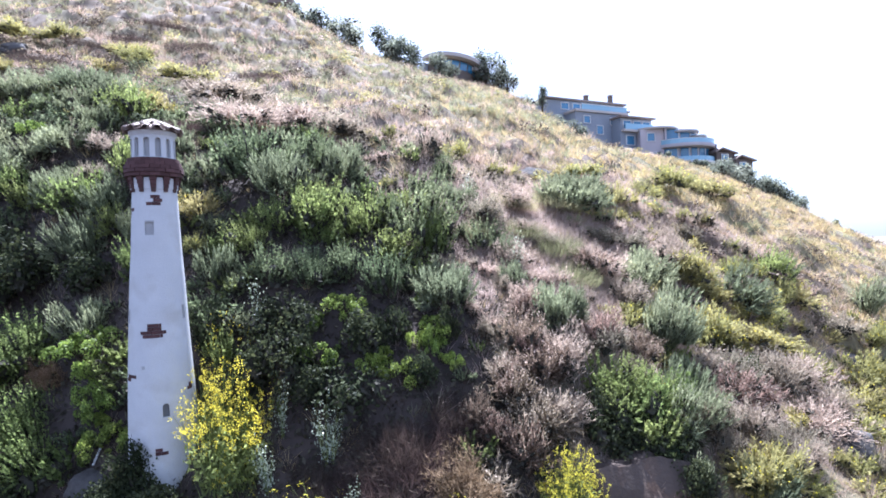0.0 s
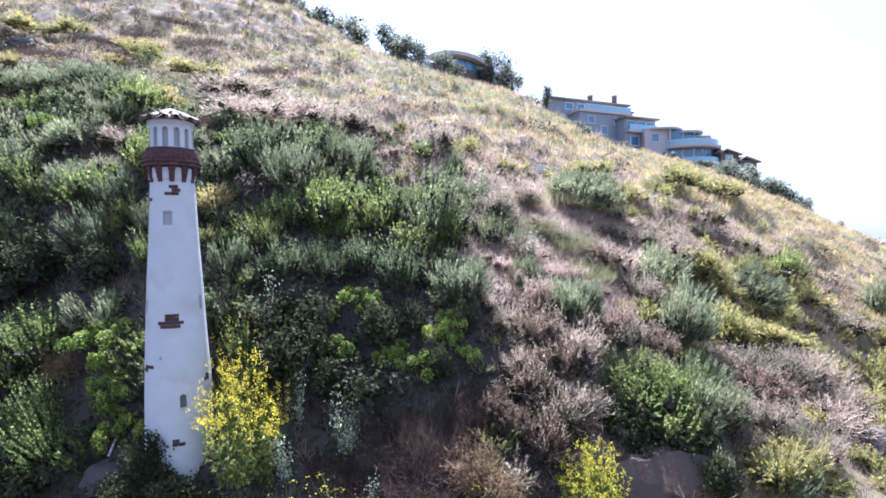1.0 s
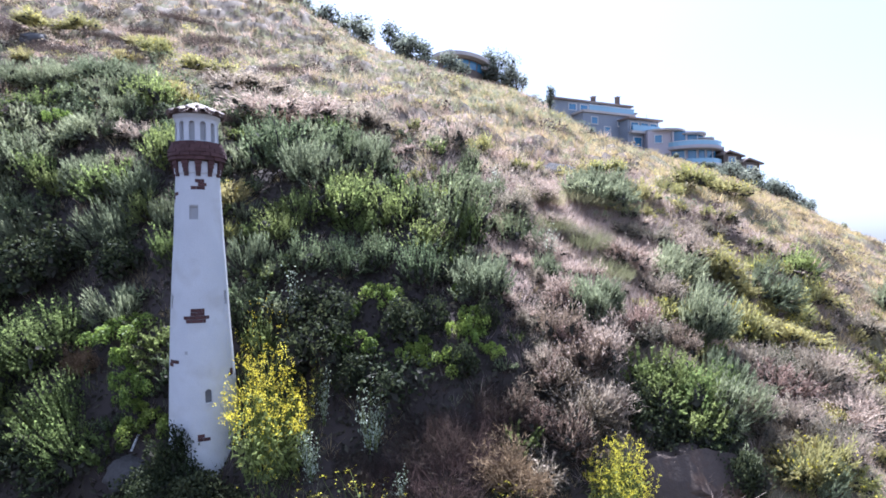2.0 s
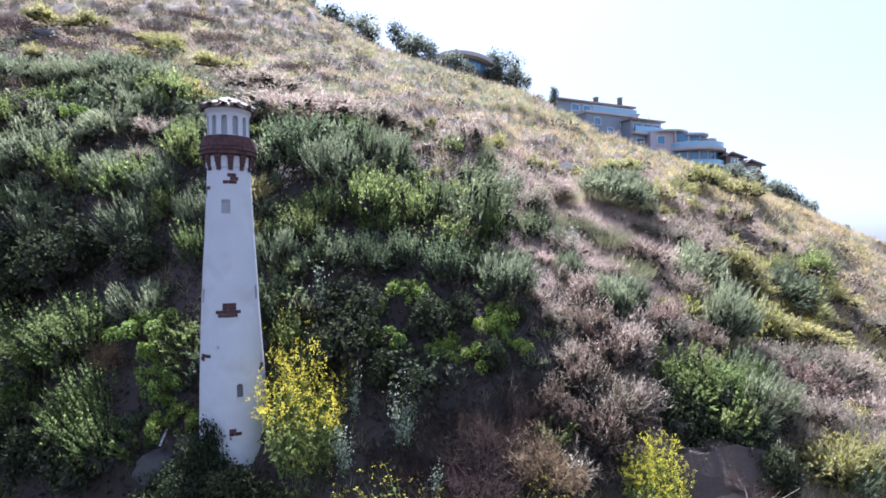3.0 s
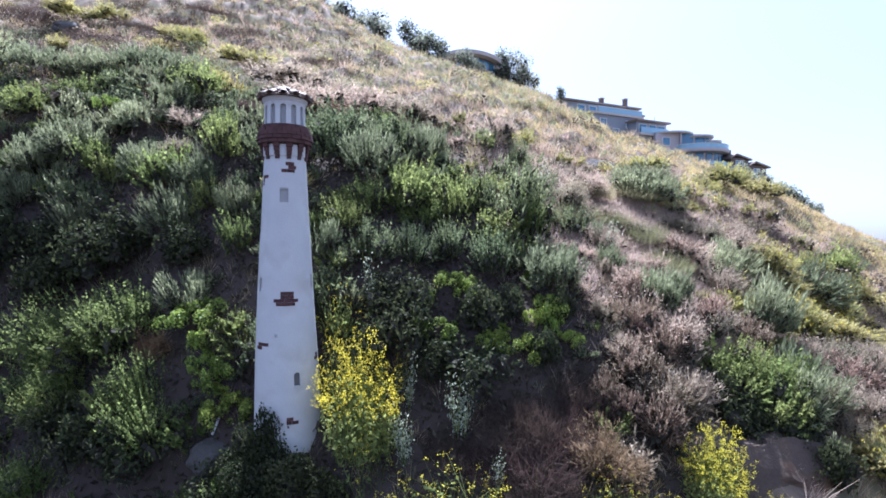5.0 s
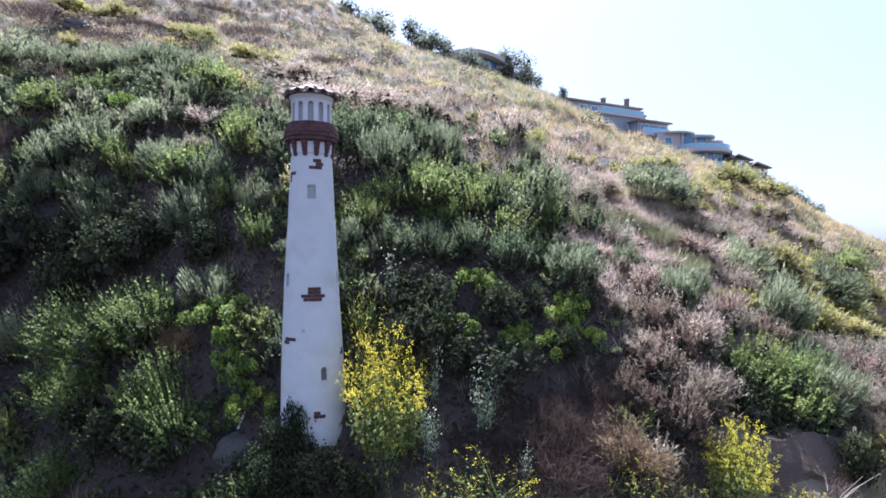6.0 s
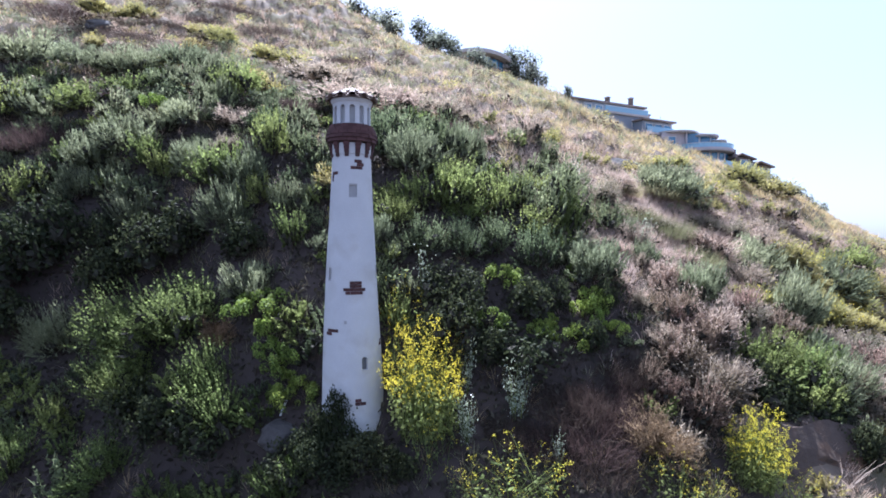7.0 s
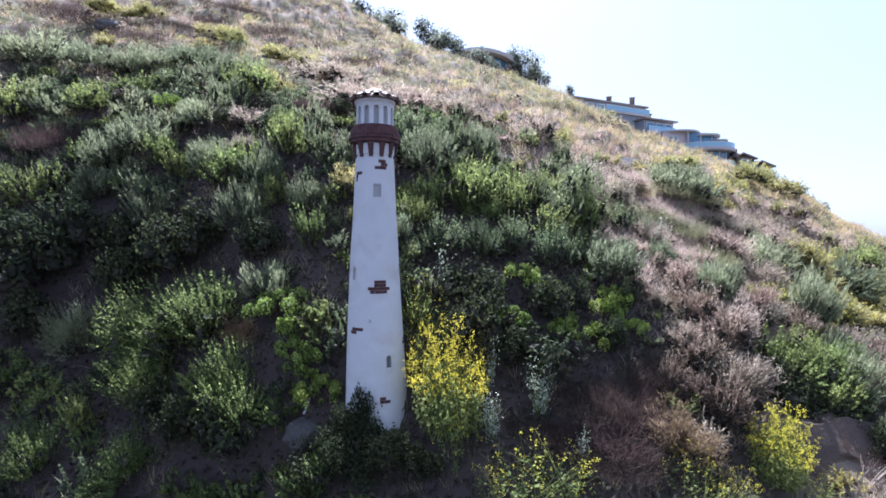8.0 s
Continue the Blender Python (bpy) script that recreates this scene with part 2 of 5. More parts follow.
def part(name, bm, mat, parent, label="", smooth=False):
    me = bpy.data.meshes.new(name)
    bmesh.ops.recalc_face_normals(bm, faces=bm.faces)
    bm.to_mesh(me)
    bm.free()
    me.materials.append(mat)
    if smooth:
        me.polygons.foreach_set("use_smooth", [True] * len(me.polygons))
    return hang(name, me, parent, label)


def box_into(bm, x0, x1, y0, y1, z0, z1, bevel=0.0):
    made = bmesh.ops.create_cube(bm, size=1.0, matrix=Matrix.Translation(((x0 + x1) / 2, (y0 + y1) / 2, (z0 + z1) / 2))
                                 @ Matrix.Diagonal((x1 - x0, y1 - y0, z1 - z0, 1)))
    if bevel:
        es = list({e for v in made["verts"] for e in v.link_edges})
        bmesh.ops.bevel(bm, geom=es, offset=bevel, segments=1, affect="EDGES")
    return bm


def box(x0, x1, y0, y1, z0, z1, bevel=0.0):
    return box_into(bmesh.new(), x0, x1, y0, y1, z0, z1, bevel)


def lathe(profile, seg=72, cap=True):
    """A solid of revolution from (radius, height) pairs, bottom to top."""
    v, f = [], []
    for r, z in profile:
        for k in range(seg):
            a = 2 * math.pi * k / seg
            v.append((r * math.sin(a), -r * math.cos(a), z))
    for i in range(len(profile) - 1):
        for k in range(seg):
            k2 = (k + 1) % seg
            f.append((i * seg + k, i * seg + k2, (i + 1) * seg + k2, (i + 1) * seg + k))
    if cap:
        f.append(tuple(reversed(range(seg))))
        f.append(tuple(range((len(profile) - 1) * seg, len(profile) * seg)))
    return v, f


def arc_block(r0, r1, a0, a1, z0, z1, steps=3, top=0.0):
    """A block of a ring: radii r0 to r1 (r1 grows by top towards z1), angles in degrees from -y towards +x."""
    v, f = [], []
    for i in range(steps + 1):
        a = radians(a0 + (a1 - a0) * i / steps)
        s, c = math.sin(a), -math.cos(a)
        v += [(r0 * s, r0 * c, z0), (r1 * s, r1 * c, z0), ((r1 + top) * s, (r1 + top) * c, z1), (r0 * s, r0 * c, z1)]
    for i in range(steps):
        for k in range(4):
            a, b = i * 4 + k, i * 4 + (k + 1) % 4
            f.append((a, b, b + 4, a + 4))
    f += [(3, 2, 1, 0), tuple(steps * 4 + k for k in range(4))]
    return v, f


# ---------------------------------------------------------------- the hillside
HX = np.array([-40, -16, -7, -2, 3, 8, 13, 20, 34, 60.0])
HY = np.array([-20, -5, -1.5, 1.5, 5, 10, 18, 32, 60.0])
HILL = np.array([[-11.4, -4.91, -0.36, 3.5, 6.88, 11, 16.99, 24.93, 34.04],
                 [-8.52, -3.61, -1.77, 0.89, 5.06, 10.15, 15.7, 24.44, 33.98],
                 [-7.43, -3.21, -2.82, -0.17, 5.79, 10.08, 14.26, 22.69, 28.37],
                 [-6.81, -2.77, -2.05, 2.13, 6.2, 9.02, 13.52, 19.98, 25.41],
                 [-6.29, -2.18, -0.55, 2.55, 5.54, 8.66, 12.51, 17.79, 23.96],
                 [-6.36, -2.56, -0.67, 1.82, 3.98, 6.84, 11.11, 16.07, 25.57],
                 [-6.94, -2.92, -1.41, -0.22, 1.68, 5.44, 8.99, 14.23, 24.2],
                 [-7.79, -3.42, -3.31, -3.31, -2.56, 1.55, 6.41, 8.54, 18.33],
                 [-9.39, -4.58, -5.65, -6.45, -6.08, -4.25, -1.4, 5.33, 15.2],
                 [-12.51, -6.17, -10.96, -14.37, -14.93, -12.59, -7.49, -7.43, 3.7]])


def ease(g, v):
    n = len(g)
    v = np.clip(v, g[0], g[-1])
    k = np.clip(np.searchsorted(g, v) - 1, 0, n - 2)
    h = g[k + 1] - g[k]
    s = (v - g[k]) / h
    w = np.zeros((len(v), n))
    r = np.arange(len(v))
    w[r, k] += 2 * s ** 3 - 3 * s ** 2 + 1
    w[r, k + 1] += 3 * s ** 2 - 2 * s ** 3
    for kk, c in ((k, (s ** 3 - 2 * s ** 2 + s) * h), (k + 1, (s ** 3 - s ** 2) * h)):
        a, b = np.maximum(kk - 1, 0), np.minimum(kk + 1, n - 1)
        d = g[b] - g[a]
        np.add.at(w, (r, b), c / d)
        np.add.at(w, (r, a), -c / d)
    return w


def wave(x, y, f, s):
    """Cheap smooth unevenness between -1 and 1."""
    return (np.sin(f * x + 1.7 * np.sin(f * 0.61 * y + s) + s) * np.sin(f * 1.13 * y + 1.3 * np.sin(f * 0.73 * x - s) + 2.1 * s))


def ground(x, y):
    x, y = np.atleast_1d(np.asarray(x, float)), np.atleast_1d(np.asarray(y, float))
    z = np.einsum("ni,ij,nj->n", ease(HX, x), HILL, ease(HY, y))
    out = np.maximum(np.maximum(x - 60, -40 - x), np.maximum(y - 75, -20 - y))
    fall = 1 - np.exp(-np.maximum(out, 0) / 120.0)
    z = z * (1 - fall) - 20 * fall
    rough = 0.16 * wave(x, y, 1.1, 0.4) + 0.08 * wave(x, y, 2.7, 1.9) + 0.03 * wave(x, y, 7.0, 3.1)
    for cx, cy, sx, sy, deep in ((-6.8, 3.1, 3.4, 1.0, 0.95), (-1.9, -0.4, 1.0, 0.7, 0.45), (-3.1, -0.6, 1.4, 0.7, 0.7)):      # shaded hollows
        z = z - deep * np.exp(-((x - cx) / sx) ** 2 - ((y - cy) / sy) ** 2)
    rough = rough * (1 + 1.3 / (1 + np.exp(-np.clip(y + 0.35 * x - 9.5, -20, 20))))      # hummocks on the open slope
    rough = rough * (1 - 0.75 * np.exp(-((x - 9.0) / 3.2) ** 2 - ((y - 6.2) / 3.2) ** 2))      # but an even flank
    pad = 0.09 * np.exp(-(x ** 2 + (y + 0.35) ** 2) / 1.1)      # the levelled footing under the tower
    return z + pad + rough * np.exp(-np.maximum(out, 0) / 30.0) * (1 - np.exp(-(x ** 2 + y ** 2) / 2.0))


def build_ground():
    core_x, core_y = np.arange(-20, 30.01, 0.28), np.arange(-8, 34.01, 0.28)
    far = np.array([2, 4, 7, 11, 16, 23, 32, 45, 65, 100, 160, 260, 450, 800, 1400, 2400.0])
    xs = np.concatenate([-20 - far[::-1], core_x, 30 + far])
    ys = np.concatenate([-8 - far[::-1], core_y, 34 + far])
    gx, gy = np.meshgrid(xs, ys)
    z = ground(gx.ravel(), gy.ravel())
    v = np.stack([gx.ravel(), gy.ravel(), z], 1)
    nx, ny = len(xs), len(ys)
    i = (np.arange(ny - 1)[:, None] * nx + np.arange(nx - 1)[None, :]).ravel()
    f = np.stack([i, i + 1, i + nx + 1, i + nx], 1)
    ob = new("ground", mesh_of("ground", v, f, SOIL, True))
    tagged(ob, "steep dry brown hillside soil under coastal scrub", "ground", kind="structure")


build_ground()


# ---------------------------------------------------------------- the tower
SHAFT = [(0.69, -1.6), (0.645, -0.3), (0.625, 0.2), (0.605, 0.6), (0.590, 1.0), (0.572, 1.47), (0.545, 2.0), (0.517, 2.55), (0.490, 3.1),
         (0.465, 3.6), (0.432, 4.1), (0.406, 4.67), (0.382, 5.2), (0.376, 5.3), (0.370, 5.56)]


def shaft_radius(z):
    return float(np.interp(z, [p[1] for p in SHAFT], [p[0] for p in SHAFT]))


def carve(me, cutters):
    """The mesh with the blocks of cutters taken out of it."""
    body = new("body", me)
    cm = bpy.data.meshes.new("cut")
    v, f = [], []
    for cv, cf in cutters:
        f += [tuple(i + len(v) for i in q) for q in cf]
        v += cv
    cm.from_pydata(v, [], f)
    bm = bmesh.new()
    bm.from_mesh(cm)
    bmesh.ops.recalc_face_normals(bm, faces=bm.faces)
    bm.to_mesh(cm)
    bm.free()
    cut = new("cut", cm)
    mod = body.modifiers.new("cut", "BOOLEAN")
    mod.object, mod.operation, mod.solver, mod.use_self = cut, "DIFFERENCE", "EXACT", True
    done = bpy.data.meshes.new_from_object(body.evaluated_get(bpy.context.evaluated_depsgraph_get()))
    bpy.data.objects.remove(body)
    bpy.data.objects.remove(cut)
    return done


def arched(r_in, r_out, angle, width, z0, z1, z_grow=0.0):
    """A prism with a round head that points outwards at angle (degrees from -y towards +x)."""
    pts = [(-width / 2, z0), (width / 2, z0)]
    zc = z1 - width / 2
    for k in range(9):
        a = math.pi * k / 8
        pts.append((width / 2 * math.cos(a), zc + width / 2 * math.sin(a)))
    a = radians(angle)
    out, side = Vector((math.sin(a), -math.cos(a), 0)), Vector((math.cos(a), math.sin(a), 0))
    v = []
    for r in (r_in, r_out):
        v += [tuple(out * r + side * x + Vector((0, 0, z))) for x, z in pts]
    n = len(pts)
    f = [tuple(range(n)), tuple(reversed(range(n, 2 * n)))]
    f += [(k, k + n, (k + 1) % n + n, (k + 1) % n) for k in range(n)]
    return v, f


def slab(r_in, r_out, angle, width, z0, z1):
    a = radians(angle)
    out, side = Vector((math.sin(a), -math.cos(a), 0)), Vector((math.cos(a), math.sin(a), 0))
    v = [tuple(out * r + side * x + Vector((0, 0, z))) for r in (r_in, r_out) for x, z in
         ((-width / 2, z0), (width / 2, z0), (width / 2, z1), (-width / 2, z1))]
    return v, [(0, 1, 2, 3), (7, 6, 5, 4), (0, 4, 5, 1), (1, 5, 6, 2), (2, 6, 7, 3), (3, 7, 4, 0)]


# where the stucco has come off: angle, lowest course's height, and for each course its start and end along the wall
PATCHES = [
    (15.4, 2.629, [(-0.17, 0.165), (-0.215, 0.225), (-0.09, 0.147), (-0.09, 0.147)]),
    (26.6, 5.025, [(-0.14, 0.10), (-0.02, 0.13), (-0.065, 0.09)]),
    (-36.0, 1.846, [(-0.147, 0.02), (-0.11, 0.166)]),
    (-46.0, 4.80, [(-0.09, -0.02), (-0.09, -0.01), (-0.09, 0.10)]),
    (22.0, 0.54, [(-0.10, 0.11), (-0.10, 0.02)]),
    (81.0, 1.60, [(-0.065, 0.083), (-0.02, 0.09)]),
]
COURSE = 0.064


def tower():
    t = thing("tower", pose(0.027, 0, 0), "white stucco lighthouse-like tower with exposed brick patches on a hillside", "tower")
    dense = []
    zs = np.linspace(SHAFT[0][1], SHAFT[-1][1], 40)
    for z in zs:
        dense.append((shaft_radius(z), float(z)))
    v, f = lathe(dense, 96)
    cuts = []
    for ang, z0, rows in PATCHES:
        r = shaft_radius(z0)
        for i, (a, b) in enumerate(rows):
            d = math.degrees(1 / r)
            cuts.append(arc_block(r - 0.022 - 0.01 * i, r + 0.1, ang + a * d, ang + b * d, z0 + i * COURSE, z0 + (i + 1) * COURSE + 0.0005, 4))
    cuts.append(slab(shaft_radius(4.62) - 0.045, 0.8, 13.0, 0.15, 4.486, 4.749))
    cuts.append(slab(shaft_radius(3.02) - 0.05, 0.9, -46.0, 0.085, 2.88, 3.14))
    cuts.append(slab(shaft_radius(3.02) - 0.05, 0.9, 84.0, 0.085, 2.92, 3.18))
    cuts.append(arched(shaft_radius(1.32) - 0.07, 1.0, 32.6, 0.11, 1.20, 1.448))
    me = carve(mesh_of("shaft", v, f, STUCCO), cuts)
    me.materials.clear()
    me.materials.append(STUCCO)
    hang("shaft", me, t, "smooth white stucco shaft that flares towards its foot")
    # window panels with their frames
    for name, ang, wd, z0, z1, dep in (("window", 13.0, 0.15, 4.486, 4.749, 0.04), ("window", -46.0, 0.085, 2.88, 3.14, 0.045), ("window", 84.0, 0.085, 2.92, 3.18, 0.045)):
        r = shaft_radius((z0 + z1) / 2)
        w = hang(name, mesh_of(name, *slab(r - dep - 0.012, r - dep + 0.004, ang, wd - 0.004, z0 + 0.002, z1 - 0.002), NICHE), t, "blind grey recessed window")
        hang("sill", mesh_of("sill", *slab(r - dep, r - 0.012, ang, wd, z0 - 0.001, z0 + 0.03), NICHE), w)
        hang("lintel", mesh_of("lintel", *slab(r - dep, r - 0.012, ang, wd, z1 - 0.03, z1 + 0.001), NICHE), w)
    r = shaft_radius(1.32)
    w = hang("window", mesh_of("window", *arched(r - 0.085, r - 0.055, 32.6, 0.106, 1.202, 1.445), RECESS), t, "small arched grey recessed window")
    hang("sill", mesh_of("sill", *slab(r - 0.05, r + 0.02, 33.5, 0.15, 1.185, 1.205), STUCCO), w)
    hang("plaque", mesh_of("plaque", *slab(shaft_radius(2.1) - 0.01, shaft_radius(2.1) + 0.006, -3.5, 0.05, 2.08, 2.14), NICHE), t, "small grey plaque")
    # bricks in the patches
    rng = np.random.default_rng(5)
    for ang, z0, rows in PATCHES:
        r = shaft_radius(z0 + 0.1)
        d = math.degrees(1 / r)
        for i, (a, b) in enumerate(rows):
            zz, rr = z0 + i * COURSE, shaft_radius(z0 + i * COURSE) - 0.002
            x = a - (0.0 if i % 2 else 0.1)
            while x < b - 0.01:
                e0, e1 = max(a, x + 0.004), min(b, x + 0.19)
                if e1 - e0 > 0.015:
                    k = rng.uniform(-0.003, 0.003)
                    hang("brick", mesh_of("brick", *arc_block(rr - 0.04, rr + k - 0.001, ang + e0 * d, ang + e1 * d, zz + 0.004, zz + COURSE - 0.004, 2), BRICK), t)
                x += 0.194
    # brick collar and its corbels
    collar = hang("collar", mesh_of("collar", *lathe([(0.36, 5.54), (0.465, 5.56), (0.478, 5.70), (0.415, 5.90), (0.36, 5.91)], 64), MORTAR), t, "dark red brick collar round the tower's neck")
    ring = [(5.563, 0.490), (5.631, 0.508), (5.699, 0.502), (5.767, 0.478), (5.835, 0.440)]
    for i, (z0, r) in enumerate(ring):
        for k in range(18):
            a0 = k * 20 + (10 if i % 2 else 0)
            rr = r + rng.uniform(-0.007, 0.007)
            hang("brick", mesh_of("brick", *arc_block(0.36, rr, a0 + 0.35, a0 + 19.65, z0 + 0.002, z0 + 0.066, 3, -0.008), BRICK), collar)
    for k in range(12):
        ang = 25.6 + 30 * k
        c = hang("corbel", mesh_of("corbel", *arc_block(0.33, 0.40, ang - 4.5, ang + 4.5, 5.285, 5.562, 2, 0.045), MORTAR), t, "stepped brick corbel under the collar")
        for j in range(4):
            z0 = 5.275 + 0.071 * j
            wide = 5.4 + 0.7 * j + rng.uniform(-0.4, 0.4)
            hang("brick", mesh_of("brick", *arc_block(0.34, 0.403 + 0.017 * j, ang - wide, ang + wide, z0, z0 + 0.067, 2), BRICK), c)
        # plaster arch heads between the corbels
        hang("arch", mesh_of("arch", *arc_block(0.34, 0.395, ang + 15 - 8.5, ang + 15 + 8.5, 5.33, 5.53, 4, 0.012), STUCCO), t)
    # lantern with blind arches
    v, f = lathe([(0.39, 5.885), (0.376, 5.91), (0.370, 5.95), (0.367, 6.27), (0.374, 6.32), (0.402, 6.36), (0.408, 6.40), (0.34, 6.42)], 96)
    cuts = [arched(0.298, 0.7, 10.6 + 30 * k, 0.102, 5.92, 6.27) for k in range(12)]
    me = carve(mesh_of("lantern", v, f, STUCCO), cuts)
    me.materials.clear()
    me.materials.append(STUCCO)
    hang("lantern", me, t, "white stucco lantern drum with blind arches")
    for k in range(12):
        hang("niche", mesh_of("niche", *arched(0.288, 0.305, 10.6 + 30 * k, 0.100, 5.922, 6.267), NICHE), t)
    # clay tile roof
    roof = hang("roof", mesh_of("roof", *lathe([(0.0, 6.38), (0.46, 6.405), (0.47, 6.42), (0.28, 6.51), (0.02, 6.64)], 48, False), MORTAR), t, "low conical roof of weathered clay barrel tiles")

    def barrel(r0, r1, w0, w1, up):
        vs, fs, n = [], [], 7
        for thick in (0.0, 0.014):
            for r, w in ((r0, w0), (r1, w1)):
                z = 6.42 + (0.47 - r) * 0.50
                for i in range(n):
                    a = math.pi * i / (n - 1)
                    vs.append(((w / 2 - thick) * math.cos(a), -r, z + up * (w * 0.45 - thick) * math.sin(a)))
        for i in range(n - 1):
            fs += [(i, i + 1, n + i + 1, n + i), (2 * n + i, 3 * n + i, 3 * n + i + 1, 2 * n + i + 1),
                   (i, 2 * n + i, 2 * n + i + 1, i + 1), (n + i, n + i + 1, 3 * n + i + 1, 3 * n + i)]
        fs += [(0, n, 3 * n, 2 * n), (n - 1, 3 * n - 1, 4 * n - 1, 2 * n - 1)]
        return mesh_of("tile", vs, fs, TILE, True)

    low, high, pan = barrel(0.51, 0.27, 0.185, 0.11, 0.8), barrel(0.33, 0.05, 0.13, 0.04, 0.8), barrel(0.495, 0.27, 0.15, 0.08, -0.5)
    for k in range(13):
        a = 11.0 + 360 / 13 * k
        tip, dz = rng.uniform(-1.5, 1.5), rng.uniform(-0.006, 0.008)
        hang("tile", low, roof, "", pose(0, 0, 0.01 + dz, 0, 0, a + tip))
        hang("tile", high, roof, "", pose(0, 0, 0.022 + dz, 0, 0, a + tip * 1.5))
        hang("tile", pan, roof, "", pose(0, 0, 0.012, 0, 0, a + 180 / 13))
    hang("cap", mesh_of("cap", *lathe([(0.075, 6.635), (0.085, 6.652), (0.05, 6.668), (0.012, 6.674)], 16), TILE, True), t, "low clay cap on the roof")
    # the foot has settled a little to one side
    for ob in t.children_recursive:
        for v in ob.data.vertices:
            if v.co.z < 3.0:
                v.co.x += 0.058 * ((3.0 - v.co.z) / 3.0) ** 1.4


tower()




# ---------------------------------------------------------------- plants
def unit(v):
    return v / (np.linalg.norm(v, axis=-1, keepdims=True) + 1e-9)


def blades(p, d, length, width, rng):
    """Single-triangle blades at p along d."""
    n = len(p)
    side = unit(np.cross(d, unit(rng.normal(size=(n, 3))))) * (np.asarray(width).reshape(-1, 1) / 2)
    v = np.stack([p - side, p + side, p + d * np.asarray(length).reshape(-1, 1)], 1).reshape(-1, 3)
    return v, np.arange(3 * n).reshape(-1, 3)


def leaves(p, nrm, size, rng, slim=0.55):
    """Four-cornered leaves at p that face nrm."""
    n = len(p)
    a = unit(np.cross(nrm, unit(rng.normal(size=(n, 3)))))
    b = np.cross(nrm, a)
    s = np.asarray(size).reshape(-1, 1)
    v = np.stack([p - a * s / 2, p + b * s * slim / 2, p + a * s / 2 + nrm * s * 0.12, p - b * s * slim / 2], 1).reshape(-1, 3)
    return v, np.arange(4 * n).reshape(-1, 4)


def lumps(rng, count, flat=1.0):
    """Centres and radii of the lumps that make an uneven dome of radius 1 and height about flat."""
    a = rng.uniform(0, 2 * np.pi, count)
    r = np.sqrt(rng.uniform(0, 0.5, count))
    h = rng.uniform(0.12, 0.72, count) * (1 - 0.5 * r)
    c = np.stack([r * np.cos(a), r * np.sin(a), h * flat], 1)
    return c, rng.uniform(0.17, 0.46, count) * (0.7 + 0.3 * flat)


def on_lumps(rng, n, count, flat=1.0, inside=0.3, small=1.0):
    c, rad = lumps(rng, count, flat)
    c[:, :2] *= 1.0 + 0.6 * (1 - small)
    rad = rad * small
    k = rng.choice(count, n, p=rad ** 2 / (rad ** 2).sum())
    d = unit(rng.normal(size=(n, 3)) + np.array([0, 0, 0.45]))
    depth = np.where(rng.uniform(size=n) < inside, rng.uniform(0.3, 0.9, n), rng.uniform(0.82, 1.12, n) + 0.35 * rng.uniform(0, 1, n) ** 8)
    p = c[k] + d * (rad[k] * depth)[:, None]
    p[:, 2] = np.abs(p[:, 2])
    return p, d, c, rad


def sticks(rng, tips, thick, foot=0.12, bend=0.1):
    """Three-sided tapered stems from the plant's foot to the tips, with a bend in the middle."""
    v, f = [], []
    for tip in tips:
        a = np.array([rng.uniform(-foot, foot), rng.uniform(-foot, foot), -0.1])
        mid = (a + tip) / 2 + rng.normal(size=3) * bend * 0.5 + np.array([0, 0, bend])
        for q, w in ((a, thick), (mid, thick * 0.65), (np.asarray(tip), thick * 0.25)):
            for j in range(3):
                g = 2 * np.pi * j / 3
                v.append((q[0] + w * np.cos(g), q[1] + w * np.sin(g), q[2]))
        o = len(v) - 9
        for s in (0, 3):
            for j in range(3):
                j2 = (j + 1) % 3
                f.append((o + s + j, o + s + j2, o + s + 3 + j2, o + s + 3 + j))
        f.append((o + 6, o + 7, o + 8))
    return v, f


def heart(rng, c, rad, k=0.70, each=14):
    """Dark leaf sheets, at all angles, that put shade into the midst of each lump of a crown."""
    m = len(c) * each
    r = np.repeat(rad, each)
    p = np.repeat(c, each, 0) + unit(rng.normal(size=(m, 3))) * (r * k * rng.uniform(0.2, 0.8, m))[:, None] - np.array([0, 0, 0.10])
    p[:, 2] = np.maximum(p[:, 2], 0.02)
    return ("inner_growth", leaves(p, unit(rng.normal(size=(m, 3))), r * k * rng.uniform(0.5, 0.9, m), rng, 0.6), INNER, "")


def shoots(rng, k, per, flat=1.0, count=9, fan=0.35, foot=0.5, start=0.3):
    """Points along k shoots that rise from a plant's foot and bow outwards, and the way each points."""
    tip, _, c, rad = on_lumps(rng, k, count, flat, 0.15)
    base = tip * np.array([foot, foot, 0.0])
    t = rng.uniform(start, 1.06, (k, per, 1)) ** 0.8
    rise = (tip - base)[:, None]
    p = base[:, None] + rise * np.concatenate([t ** 1.5, t ** 1.5, t], 2)
    way = unit(rise * np.array([1.2, 1.2, 1.0])) + rng.normal(size=(k, per, 3)) * fan
    return p.reshape(-1, 3), unit(way.reshape(-1, 3)), c, rad, tip


def two(a, b):
    """Four-cornered leaves and blades in one mesh."""
    return np.concatenate([a[0], b[0]]), a[1].tolist() + (b[1] + len(a[0])).tolist()


def sage_parts(rng, n):
    p, way, c, rad, tip = shoots(rng, n // 15, 15, 1.0, 11, 0.36, 0.72)
    m = len(p)
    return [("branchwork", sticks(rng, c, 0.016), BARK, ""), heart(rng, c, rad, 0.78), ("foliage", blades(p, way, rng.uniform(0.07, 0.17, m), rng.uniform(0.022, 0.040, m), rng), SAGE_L, "")]


